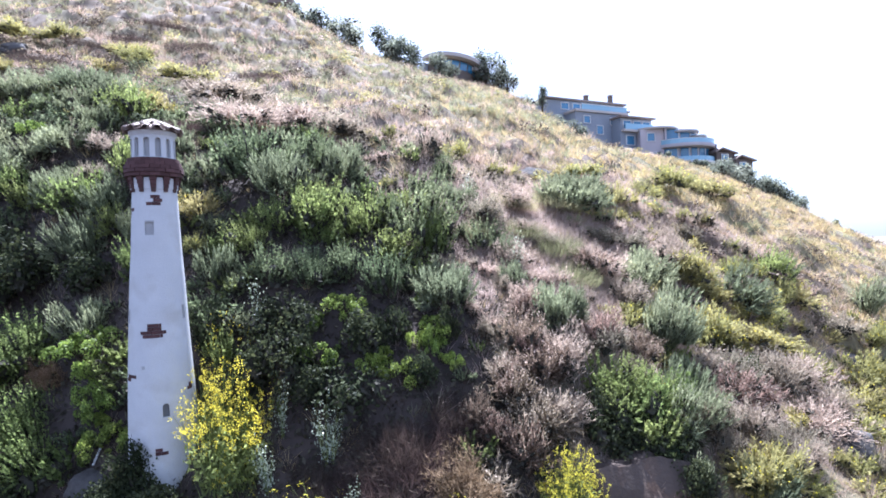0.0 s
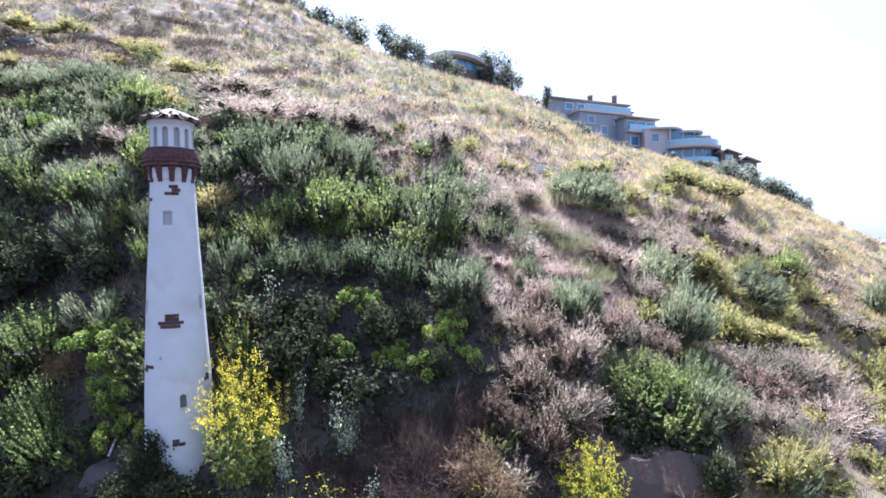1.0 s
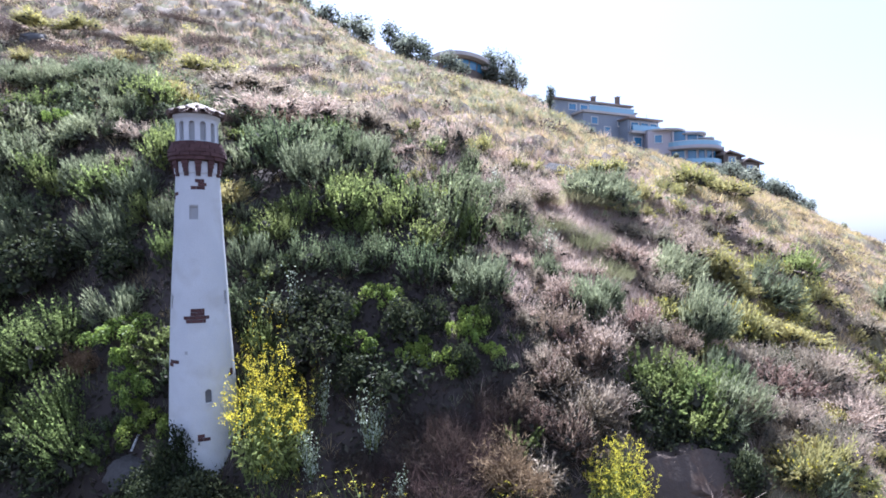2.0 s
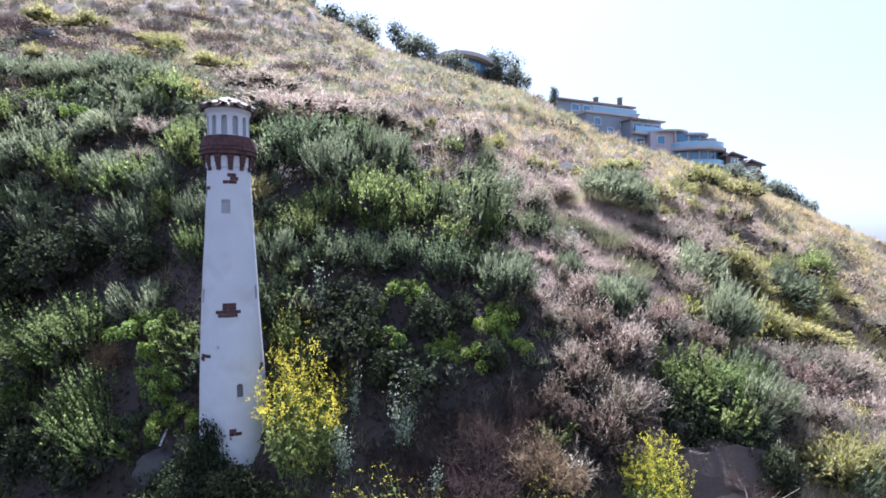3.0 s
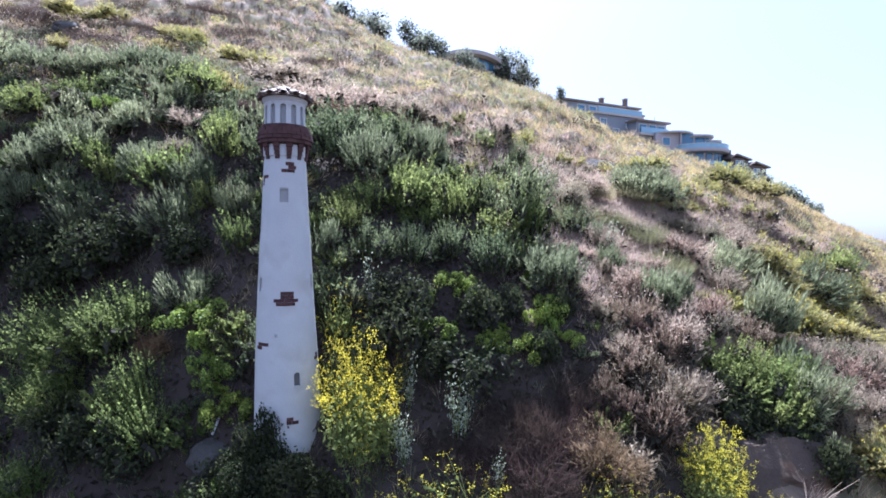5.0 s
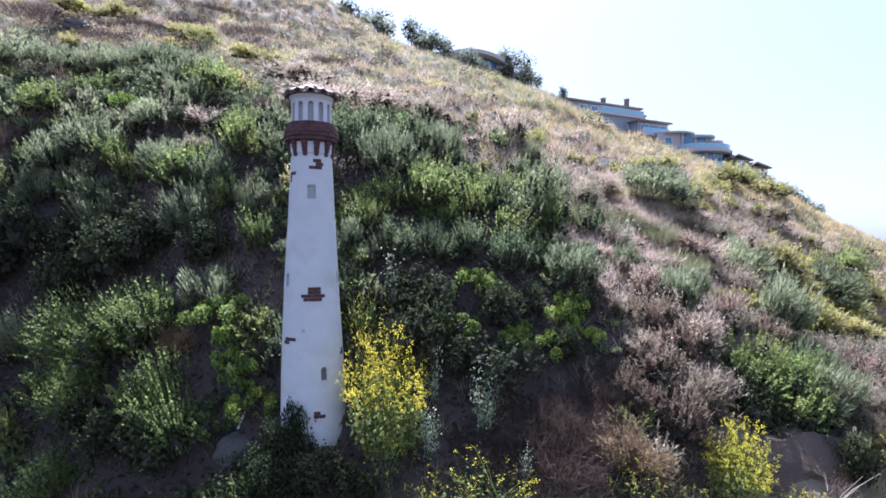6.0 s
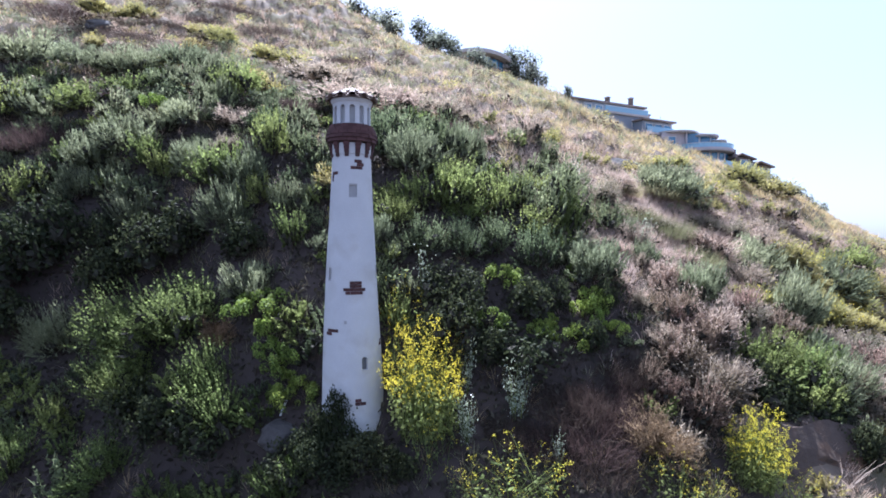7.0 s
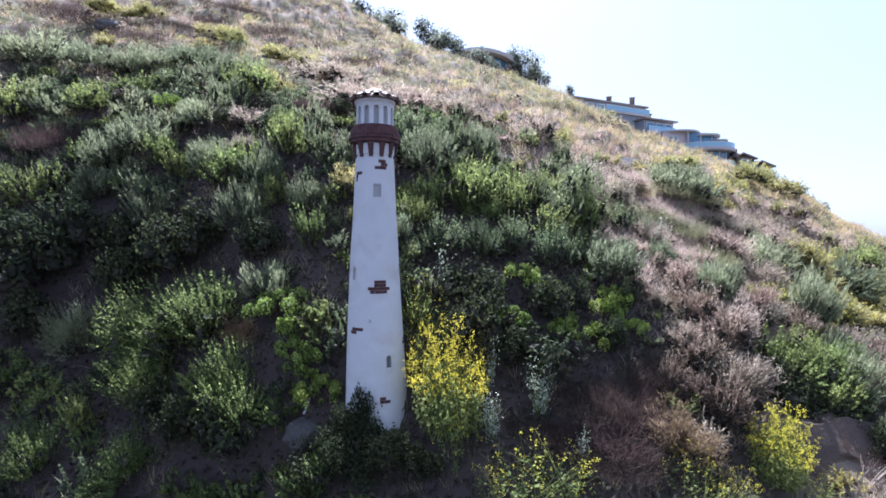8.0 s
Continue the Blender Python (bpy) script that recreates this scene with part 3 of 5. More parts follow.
def green_parts(rng, n, mat=None, size=0.090, count=12):
    p, way, c, rad, tip = shoots(rng, n // 13, 13, 0.95, count, 0.5, 0.66)
    m = len(p)
    nrm = unit(np.cross(way, rng.normal(size=(m, 3))) + rng.normal(size=(m, 3)) * 0.5)
    q = tip + rng.normal(size=tip.shape) * 0.02
    up = unit(q * np.array([0.5, 0.5, 0.3]) + np.array([0, 0, 0.7]) + rng.normal(size=q.shape) * 0.25)
    spikes = blades(q, up, rng.uniform(0.08, 0.20, len(q)), 0.012, rng)
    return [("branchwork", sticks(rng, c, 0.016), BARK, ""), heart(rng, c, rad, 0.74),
            ("foliage", two(leaves(p, nrm, rng.uniform(0.6, 1.4, m) * size, rng), spikes), mat or GREEN_L, "")]


def lime_parts(rng, n):
    """Broad leaves in separate caps on the ends of the boughs."""
    c, rad = lumps(rng, 15, 1.0)
    c[:, :2] *= 1.25
    rad = rad * 0.62
    k = rng.choice(15, n, p=rad ** 2 / (rad ** 2).sum())
    d = unit(rng.normal(size=(n, 3)) + np.array([0, 0, 0.75]))
    p = c[k] + d * (rad[k] * rng.uniform(0.7, 1.15, n))[:, None]
    p[:, 2] = np.abs(p[:, 2])
    return [("branchwork", sticks(rng, c, 0.018), BARK, ""), heart(rng, c, rad, 0.62),
            ("foliage", leaves(p, unit(d + rng.normal(size=(n, 3)) * 0.7), rng.uniform(0.055, 0.12, n), rng, 0.7), LIME_L, "")]


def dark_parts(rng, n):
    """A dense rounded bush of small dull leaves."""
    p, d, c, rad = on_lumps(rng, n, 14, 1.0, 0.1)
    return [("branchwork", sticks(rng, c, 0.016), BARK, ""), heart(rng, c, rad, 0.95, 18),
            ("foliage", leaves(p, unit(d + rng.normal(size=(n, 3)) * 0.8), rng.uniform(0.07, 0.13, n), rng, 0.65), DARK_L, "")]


def mustard_parts(rng, n, each=6):
    """Many thin stems, bare leaves below, loose heads of small flowers towards their ends."""
    k = max(16, n // 24)
    a, r = rng.uniform(0, 2 * np.pi, k), np.sqrt(rng.uniform(0.02, 1.0, k))
    foot = np.stack([0.72 * r * np.cos(a), 0.72 * r * np.sin(a), np.zeros(k)], 1)
    tips = np.stack([r * np.cos(a), r * np.sin(a), rng.uniform(1.15, 2.0, k) * (1.12 - 0.42 * r ** 2)], 1)
    h = n // 5                                                       # loose flower heads of a few petals each
    w, t = rng.integers(0, k, h), 1.04 - 0.46 * rng.uniform(0, 1, h) ** 1.35
    c = foot[w] + (tips - foot)[w] * t[:, None] + rng.normal(size=(h, 3)) * (0.035 + 0.07 * (1.05 - t))[:, None]
    p = np.repeat(c, each, 0) + rng.normal(size=(each * h, 3)) * 0.026
    m = int(n * 0.42)
    w2, t2 = rng.integers(0, k, m), rng.uniform(0.02, 0.66, m)
    p2 = foot[w2] + (tips - foot)[w2] * t2[:, None] + rng.normal(size=(m, 3)) * 0.07
    return [("branchwork", sticks(rng, tips, 0.010, 0.6, 0.08), GREEN_L, "thin green stems"),
            ("foliage", leaves(p2, unit(rng.normal(size=(m, 3)) + np.array([0, -0.3, 0.6])), rng.uniform(0.06, 0.17, m) * (1.15 - 0.6 * t2), rng), GREEN_L, ""),
            ("blossom", leaves(p, unit(rng.normal(size=(each * h, 3)) + np.array([0, 0, 0.5])), rng.uniform(0.02, 0.037, each * h), rng, 0.95), PETAL, "bright yellow flowers")]


def weed_parts(rng, n):
    """A sparse mustard with small heads."""
    return mustard_parts(rng, n, 3)


def tuft_parts(rng, n, mat=None):
    """A loose clump of long dry stalks that bend over."""
    a, r = rng.uniform(0, 2 * np.pi, n), np.sqrt(rng.uniform(0, 1, n))
    p = np.stack([r * np.cos(a), r * np.sin(a), rng.uniform(0, 0.25, n)], 1)
    way = unit(np.stack([np.cos(a) * 0.35, np.sin(a) * 0.35, np.ones(n)], 1) + rng.normal(size=(n, 3)) * 0.32)
    c = np.stack([0.6 * np.cos(np.arange(6)), 0.6 * np.sin(np.arange(6)), np.full(6, 0.5)], 1)
    return [("branchwork", sticks(rng, c, 0.012), BARK, ""), ("foliage", blades(p, way, rng.uniform(0.2, 0.8, n) * (1.1 - 0.5 * r), rng.uniform(0.008, 0.015, n), rng), mat or TUFT_L, "")]


def puff_parts(rng, n, mat=None, tip=None):
    """A soft far tuft: small leaf flakes at all angles, with a few stalks."""
    p, d, c, rad = on_lumps(rng, n, 6, 0.75, 0.2)
    m = n // 3
    v1, f1 = leaves(p, unit(d + rng.normal(size=(n, 3)) * 0.9), rng.uniform(0.08, 0.19, n) * (1.0 if n > 100 else 1.25), rng, 0.42)
    out = [("foliage", (v1, f1), mat or TUFT_L, "")]
    if n > 200:
        out.append(heart(rng, c, rad, 0.55))
    if tip:
        out.append(("tip", leaves(p[:m] + d[:m] * 0.08, unit(rng.normal(size=(m, 3)) + np.array([0, 0, 0.6])), rng.uniform(0.07, 0.14, m), rng, 0.7), tip, ""))
    return out


def puffs(mat, tip=None):
    return lambda rng, n: puff_parts(rng, n, mat, tip)


def drab_parts(rng, n):
    return tuft_parts(rng, n, DRAB_L)


def pale_parts(rng, n):
    return tuft_parts(rng, n, PALE_L)


def yellow_parts(rng, n):
    p, way, c, rad, tip = shoots(rng, n // 14, 14, 0.85, 9, 0.45)
    m, k = len(p), n // 22
    q = tip[rng.integers(0, len(tip), k)] + rng.normal(size=(k, 3)) * 0.05
    return [("branchwork", sticks(rng, c, 0.016), BARK, ""), heart(rng, c, rad, 0.66), ("foliage", blades(p, way, rng.uniform(0.08, 0.19, m), rng.uniform(0.026, 0.048, m), rng), YELLOW_L, ""),
            ("blossom", leaves(q + np.array([0, 0, 0.05]), unit(rng.normal(size=(k, 3)) + np.array([0, 0, 0.7])), rng.uniform(0.03, 0.06, k), rng, 0.9), PETAL, "small yellow flowers")]


def dry_parts(rng, n, mat=None):
    p, way, c, rad, tip = shoots(rng, n // 12, 12, 0.85, 10, 0.55, 0.4)
    m, k = len(p), n // 6
    q = tip[rng.integers(0, len(tip), k)] + rng.normal(size=(k, 3)) * 0.055
    return [("branchwork", sticks(rng, c, 0.014), BARK, ""), heart(rng, c, rad, 0.76), ("foliage", blades(p, way, rng.uniform(0.08, 0.20, m), rng.uniform(0.018, 0.032, m), rng), mat or DRY_L, ""),
            ("seedhead_mass", leaves(q + np.array([0, 0, 0.06]), unit(rng.normal(size=(k, 3)) + np.array([0, 0, 0.5])), rng.uniform(0.022, 0.05, k), rng, 0.8), SEED, "pale pinkish seedheads")]


def dusky_parts(rng, n):
    return green_parts(rng, n, DUSK_L, 0.078, 14)


def ruddy_parts(rng, n):
    return dry_parts(rng, n, RUDDY_L)


def dead_parts(rng, n):
    p, way, c, rad, tip = shoots(rng, n // 12, 12, 1.05, 8, 0.6, 0.35)
    m = len(p)
    return [("branchwork", sticks(rng, c, 0.02), DEAD_L, ""), heart(rng, c, rad, 0.5), ("twig_mass", blades(p, way, rng.uniform(0.12, 0.28, m), 0.034, rng), DEAD_L, "")]


def leafy_parts(rng, n):
    k = 9
    a, r = rng.uniform(0, 2 * np.pi, k), rng.uniform(0.15, 0.7, k)
    tips = np.stack([r * np.cos(a), r * np.sin(a), rng.uniform(1.0, 2.3, k)], 1)
    w, t = rng.integers(0, k, n), rng.uniform(0.2, 1.0, n)
    p = tips[w] * t[:, None] + rng.normal(size=(n, 3)) * 0.16
    return [("branchwork", sticks(rng, tips, 0.02, 0.1, 0.06), GREEN_L, ""),
            ("leafage", leaves(p, unit(rng.normal(size=(n, 3)) * 0.8 + np.array([0, -0.2, 0.7])), rng.uniform(0.06, 0.16, n), rng, 0.55), GLINT_LEAF, "glossy leaves, coloured pale for their glints")]


KINDS = {
    "sage": ("sage_bush", sage_parts, 3700, "grey-green upright sage bush on the dry slope", "sage bush"),
    "green": ("green_bush", green_parts, 2000, "dense mid-green leafy bush on the slope", "bush"),
    "lime": ("bright_green_bush", lime_parts, 1700, "bright lime-green broad-leaved sumac bush", "bush"),
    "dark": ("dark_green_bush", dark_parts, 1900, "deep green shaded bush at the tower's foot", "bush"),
    "mustard": ("mustard_plant", mustard_parts, 3600, "tall wild mustard covered in yellow flowers", "wildflower"),
    "yellow": ("yellow_bush", yellow_parts, 1900, "low yellow-green bush with small yellow flowers", "bush"),
    "dry": ("dry_buckwheat_bush", dry_parts, 2300, "pinkish-brown dry buckwheat bush with pale seedheads", "dry bush"),
    "ruddy": ("dry_buckwheat_bush", ruddy_parts, 2000, "reddish-brown dry buckwheat bush with pale seedheads", "dry bush"),
    "dead": ("dead_bush", dead_parts, 1800, "rusty brown dead twiggy bush", "dead bush"),
    "weed": ("mustard_plant", weed_parts, 520, "sparse wild mustard with scattered yellow flowers", "wildflower"),
    "deep": ("dark_green_bush", dark_parts, 1100, "deep green bush, its leaves darkened for the thicket's shade", "bush"),
    "pale": ("pale_grass_clump", pale_parts, 1500, "pale yellow-green clump of drying grass", "grass clump"),
    "dusky": ("dark_green_bush", dusky_parts, 2400, "dull dark green twiggy bush in the thicket", "bush"),
    "drab": ("dead_bush", drab_parts, 1700, "mauve-brown dead stalks on the bare bank", "dead bush"),
    "leafy": ("broadleaf_plant", leafy_parts, 300, "tall leggy plant with glossy leaves, coloured pale for their glints", "plant"),
}
MODELS = {}


def thick(maker, k):
    """The same plant with its leaves k times as large."""
    def made(rng, n):
        outp = []
        for pn, (v, f), mat, lab in maker(rng, n):
            v = np.asarray(v, float)
            if pn not in ("branchwork", "inner_growth"):
                four = 4 * sum(len(q) == 4 for q in f)
                out = []
                for piece, w in ((v[:four], 4), (v[four:], 3)):
                    q = piece.reshape(-1, w, 3)
                    c = q.mean(1, keepdims=True)
                    out.append((c + (q - c) * k).reshape(-1, 3))
                v = np.concatenate(out)
            outp.append((pn, (v, f), mat, lab))
        return outp
    return made


def model(kind, which, lite):
    """One plant of a kind as a list of part meshes; a few variants of each are shared by all copies."""
    key = (kind, which, lite)
    if key not in MODELS:
        rng = np.random.default_rng(100 * list(KINDS).index(kind) + which + 50 * lite)
        more, k = {0: (1.0, 1.0), 1: (0.30, 1.65), 2: (1.4, 0.86), 3: (3.8, 0.52)}[lite]
        maker, n = thick(KINDS[kind][1], k), int(KINDS[kind][2] * more)
        MODELS[key] = [(n_, mesh_of(n_, vf[0], vf[1], mat), lab) for n_, vf, mat, lab in maker(rng, n)]
    return MODELS[key]


def plant(kind, x, y, r, tall=1.0, rng=None, sunk=0.02, lite=0):
    upright = kind in ("mustard", "leafy", "weed")
    name, _, _, label, cat = KINDS[kind]
    z, zx, zy = ground([x, x + 0.6, x], [y, y, y + 0.6])
    lean = Vector((-(zx - z) / 0.6, -(zy - z) / 0.6, 1)).normalized().lerp(Vector((0, 0, 1)), 0.6 if upright is False else 0.85).normalized()
    turn = Vector((0, 0, 1)).rotation_difference(lean).to_matrix().to_4x4()
    m = (Matrix.Translation((x, y, float(z) - sunk + (0.0 if upright else 0.16 * r))) @ turn @ pose(0, 0, 0, rng.uniform(-5, 5), rng.uniform(-5, 5), rng.uniform(0, 360))
         @ Matrix.Diagonal((r * rng.uniform(0.85, 1.15), r * rng.uniform(0.85, 1.15), r * tall * (0.56 if upright else 1.0), 1)))
    t = thing(name, m, label, cat, cat + "s on the hillside")
    for n, me, lab in model(kind, int(rng.integers(0, 5)), lite):
        tagged(hang(n, me, t, lab), kind="stuff")
    return t


# the larger plants: place on the plan, radius, and height in radii
GREEN = [
    (-4.9, 1.96, 1.3, 1.36), (-5.15, 1.3, 0.83, 1.54), (-7.2, 0.6, 0.72, 1.67), (-6.76, 1.18, 0.5, 1.82),
    (-1.18, -0.74, 0.47, 1.82), (-12.83, 7.18, 0.86, 1.41), (-10.11, 4.52, 0.73, 1.41),
    (0.83, 0.89, 0.4, 1.82), (0.65, 3.14, 0.77, 1.32), (3.45, 3.7, 0.65, 1.62), (3.97, 2.94, 0.62, 1.21),
    (-5.17, 8.16, 1.06, 1.16), (-6.73, 5.12, 0.64, 1.48), (-4.39, 4.29, 0.68, 1.82), (-1.82, 2.7, 0.4, 2.12),
    (-9.97, 7.2, 0.91, 1.09), (-9.17, 7.74, 0.85, 1.01), (1.87, 3.49, 0.64, 1.62), (1.16, 3.44, 0.5, 1.82),
    (2.45, 3.15, 0.63, 1.21), (4.58, 4.79, 0.47, 1.52), (0.16, 2.84, 0.41, 1.82), (9.09, 0.76, 0.85, 1.21)
]
GREEN_2 = [(9.47, 0.44, 0.66, 1.36), (-2.87, 3.58, 0.43, 1.82), (-6.0, 4.71, 0.47, 1.82)]
SAGE = [
    (-7.58, 2.61, 0.71, 1.64), (-2.61, 1.87, 0.53, 1.59), (-14.75, 10.76, 1.26, 0.99),
    (1.03, 4.34, 0.84, 1.32), (2.51, 5.4, 0.57, 1.82), (0.15, 2.32, 0.39, 2.12), (5.4, 1.81, 0.66, 1.56),
    (-10.3, 9.66, 0.94, 1.01), (-12.05, 9.8, 0.95, 1.01), (-6.16, 6.37, 0.7, 1.14), (-7.97, 9.93, 0.85, 1.02),
    (-5.85, 7.43, 0.56, 1.52), (-7.65, 5.53, 0.83, 1.09), (-8.28, 5.06, 0.8, 1.27), (-3.54, 4.25, 0.61, 1.7),
    (-3.73, 3.57, 0.58, 1.93), (-6.59, 4.09, 0.45, 2.27)
]
SAGE_2 = [
    (-5.25, 4.75, 0.47, 1.52), (-8.25, 4.42, 0.46, 1.82), (-2.23, 3.4, 0.43, 1.82), (8.01, 2.02, 0.54, 2.03),
    (10.7, 2.87, 0.58, 2.14), (11.2, 5.53, 0.74, 1.21), (14.32, 6.31, 0.82, 1.34), (9.89, 8.0, 1.05, 0.91),
    (-6.18, 9.28, 0.72, 1.3), (10.55, 1.38, 0.48, 1.82), (-9.11, 9.42, 0.62, 1.21), (21.75, 10.28, 0.76, 1.82),
    (8.0, 2.23, 0.59, 1.21), (10.81, 2.89, 0.69, 1.45), (9.62, 8.01, 1.06, 0.83), (10.97, 5.12, 0.65, 1.36)
]
OLIVE = [(-2.83, 0.46, 0.95, 1.59)]
LIME = [
    (-2.34, 1.41, 0.64, 1.27), (-1.59, 0.68, 0.48, 1.59), (-1.18, 0.22, 0.52, 1.21),
    (-0.87, -0.46, 0.27, 2.55), (-1.87, 1.05, 0.37, 1.82), (-1.23, 0.43, 0.29, 1.82), (2.66, 1.26, 0.24, 1.59),
    (3.26, 1.51, 0.4, 1.54), (2.85, 0.74, 0.54, 1.24), (4.11, 0.78, 0.34, 1.52), (4.52, 0.47, 0.44, 1.36),
    (5.16, 0.87, 0.29, 1.45), (3.92, 0.65, 0.28, 1.82), (-7.49, 6.98, 0.41, 1.82), (5.52, 0.68, 0.23, 1.82),
    (4.99, 1.92, 0.3, 1.89), (5.21, 1.05, 0.35, 1.67), (4.82, 0.88, 0.23, 2.09)
]
DEAD = [(-3.1, 1.4, 0.32, 2.18), (5.76, -1.27, 0.5, 1.9)]
THICKET = [
    (2.14, 3.7, 0.87, 1.36), (-2.97, 4.87, 0.71, 2.02), (5.23, 3.45, 0.43, 2.73), (17.1, 8.99, 0.71, 1.56),
    (9.3, 0.15, 0.65, 1.21)
]
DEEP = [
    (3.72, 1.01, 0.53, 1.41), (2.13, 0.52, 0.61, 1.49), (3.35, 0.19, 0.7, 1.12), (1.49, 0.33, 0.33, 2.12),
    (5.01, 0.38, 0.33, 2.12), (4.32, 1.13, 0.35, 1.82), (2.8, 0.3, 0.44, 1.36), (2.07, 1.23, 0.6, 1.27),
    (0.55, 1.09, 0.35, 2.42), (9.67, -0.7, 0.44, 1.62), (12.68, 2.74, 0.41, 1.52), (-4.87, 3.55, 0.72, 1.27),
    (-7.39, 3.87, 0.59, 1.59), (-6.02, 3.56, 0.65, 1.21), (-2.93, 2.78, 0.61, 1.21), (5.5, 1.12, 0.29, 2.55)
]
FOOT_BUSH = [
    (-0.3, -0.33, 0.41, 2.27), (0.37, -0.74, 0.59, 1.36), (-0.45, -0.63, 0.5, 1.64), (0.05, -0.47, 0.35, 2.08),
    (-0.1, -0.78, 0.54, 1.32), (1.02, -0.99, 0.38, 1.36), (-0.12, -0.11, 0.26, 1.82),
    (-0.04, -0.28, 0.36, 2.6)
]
LEAFY = [
    (1.47, 1.23, 0.36, 3.33), (3.22, -0.5, 0.3, 3.33), (2.34, -0.14, 0.23, 4.44), (6.31, 6.83, 0.4, 2.02),
    (7.3, 3.66, 0.4, 2.31), (2.25, -0.9, 0.24, 3.27), (2.29, -0.89, 0.31, 2.73), (3.32, -0.48, 0.32, 3.33),
    (3.85, -1.32, 0.25, 2.55)
]
MUSTARD = [(1.53, -0.56, 0.75, 2.55), (7.36, -1.24, 0.63, 2.15)]
WEED = [
    (0.97, 0.77, 0.46, 2.27), (0.86, 0.19, 0.32, 3.64), (2.16, 0.15, 0.27, 2.91), (3.09, -1.6, 0.77, 1.25),
    (3.44, -1.78, 0.52, 1.32), (2.41, -1.64, 0.53, 1.32), (5.63, -1.82, 0.61, 1.26), (6.18, -1.85, 0.51, 1.32),
    (1.66, -1.03, 0.46, 2.02), (7.86, -1.52, 0.53, 1.32)
]
YELLOW_LOW = [(-0.83, 3.74, 0.59, 1.36), (-0.71, 2.98, 0.35, 1.82)]
DRY = [
    (7.36, 2.38, 0.53, 1.36), (10.15, 3.95, 0.59, 1.36), (-4.41, 4.94, 0.34, 1.69), (-1.05, 8.19, 1.26, 0.7),
    (0.32, 9.34, 1.13, 0.74), (-3.22, 11.65, 1.27, 0.66), (2.01, 8.49, 0.89, 0.91), (5.46, 2.82, 0.41, 1.82),
    (12.33, 6.5, 0.7, 1.25), (9.78, 4.79, 0.63, 1.25), (12.07, 2.48, 0.73, 1.32), (13.63, 3.07, 0.62, 1.62),
    (-4.76, 6.32, 0.69, 0.91), (6.42, 5.29, 0.65, 1.14), (7.6, 6.63, 0.71, 0.91)
]
DRY_2 = [(11.51, 2.39, 0.59, 1.21), (14.19, 3.46, 0.65, 1.41)]
YELLOW = [
    (-5.29, 12.93, 1.1, 0.81), (-7.7, 13.73, 0.82, 0.98), (-13.51, 17.31, 0.8, 0.99),
    (-5.39, 9.33, 0.62, 1.06), (-6.1, 9.75, 0.63, 0.91), (11.58, 8.73, 0.75, 1.21), (15.48, 12.99, 1.04, 1.18),
    (6.17, 10.01, 0.64, 1.21), (18.39, 15.34, 1.08, 1.02), (12.69, 4.17, 0.68, 1.92), (12.89, 6.27, 0.74, 1.6),
    (16.71, 7.57, 0.7, 1.45), (14.66, 6.05, 0.51, 1.82), (13.37, 5.93, 0.51, 1.52), (9.69, 9.69, 0.84, 0.8),
    (-9.14, 12.91, 0.73, 0.91), (-12.7, 12.49, 0.72, 0.91), (10.83, 9.91, 0.64, 0.91),
    (13.48, 11.41, 0.68, 1.21), (-9.81, 15.68, 0.82, 0.76), (11.2, -0.44, 0.66, 1.26),
    (18.79, 6.89, 0.63, 1.82), (20.18, 8.37, 0.59, 1.52), (13.34, 2.0, 0.45, 1.3)
]
YELLOW_2 = [
    (17.66, 5.49, 0.58, 1.82), (12.71, 6.46, 0.61, 1.56), (12.4, 3.87, 0.67, 1.62), (14.83, 7.46, 0.56, 1.82),
    (-8.99, 15.84, 0.83, 0.91), (-13.83, 17.29, 1.02, 0.78), (-14.46, 15.49, 1.09, 0.8),
    (11.96, -0.36, 0.41, 1.36)
]
DRAB = [
    (4.23, -0.52, 0.55, 1.32), (4.91, -0.68, 0.54, 1.49), (4.61, -1.21, 0.56, 1.36), (3.88, -1.02, 0.43, 1.62),
    (5.52, -0.22, 0.41, 1.59), (5.28, -0.78, 0.44, 1.62), (3.12, -0.81, 0.39, 1.59), (4.72, -0.54, 0.48, 1.62),
    (4.48, -1.53, 0.49, 1.45), (5.6, 0.03, 0.45, 1.59)
]
GREEN_LOW = [
    (8.8, 0.58, 0.68, 1.36), (9.4, 0.39, 0.72, 1.26), (-3.22, -0.39, 0.44, 1.82), (-5.34, 1.6, 0.49, 2.05)
]
SAGE_LOW = [(10.1, 0.36, 0.61, 1.49)]
# dark bushes added to fill shaded hollows and keep sun off the outcrop
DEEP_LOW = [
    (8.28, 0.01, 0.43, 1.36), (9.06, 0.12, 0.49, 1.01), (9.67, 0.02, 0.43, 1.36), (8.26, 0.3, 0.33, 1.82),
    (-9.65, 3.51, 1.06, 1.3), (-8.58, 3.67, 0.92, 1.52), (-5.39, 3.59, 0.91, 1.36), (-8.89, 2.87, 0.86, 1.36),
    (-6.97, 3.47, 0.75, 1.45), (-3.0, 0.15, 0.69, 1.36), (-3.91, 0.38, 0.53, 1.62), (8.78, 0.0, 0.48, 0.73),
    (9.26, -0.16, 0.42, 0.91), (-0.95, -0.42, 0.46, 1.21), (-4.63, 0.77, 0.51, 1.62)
]
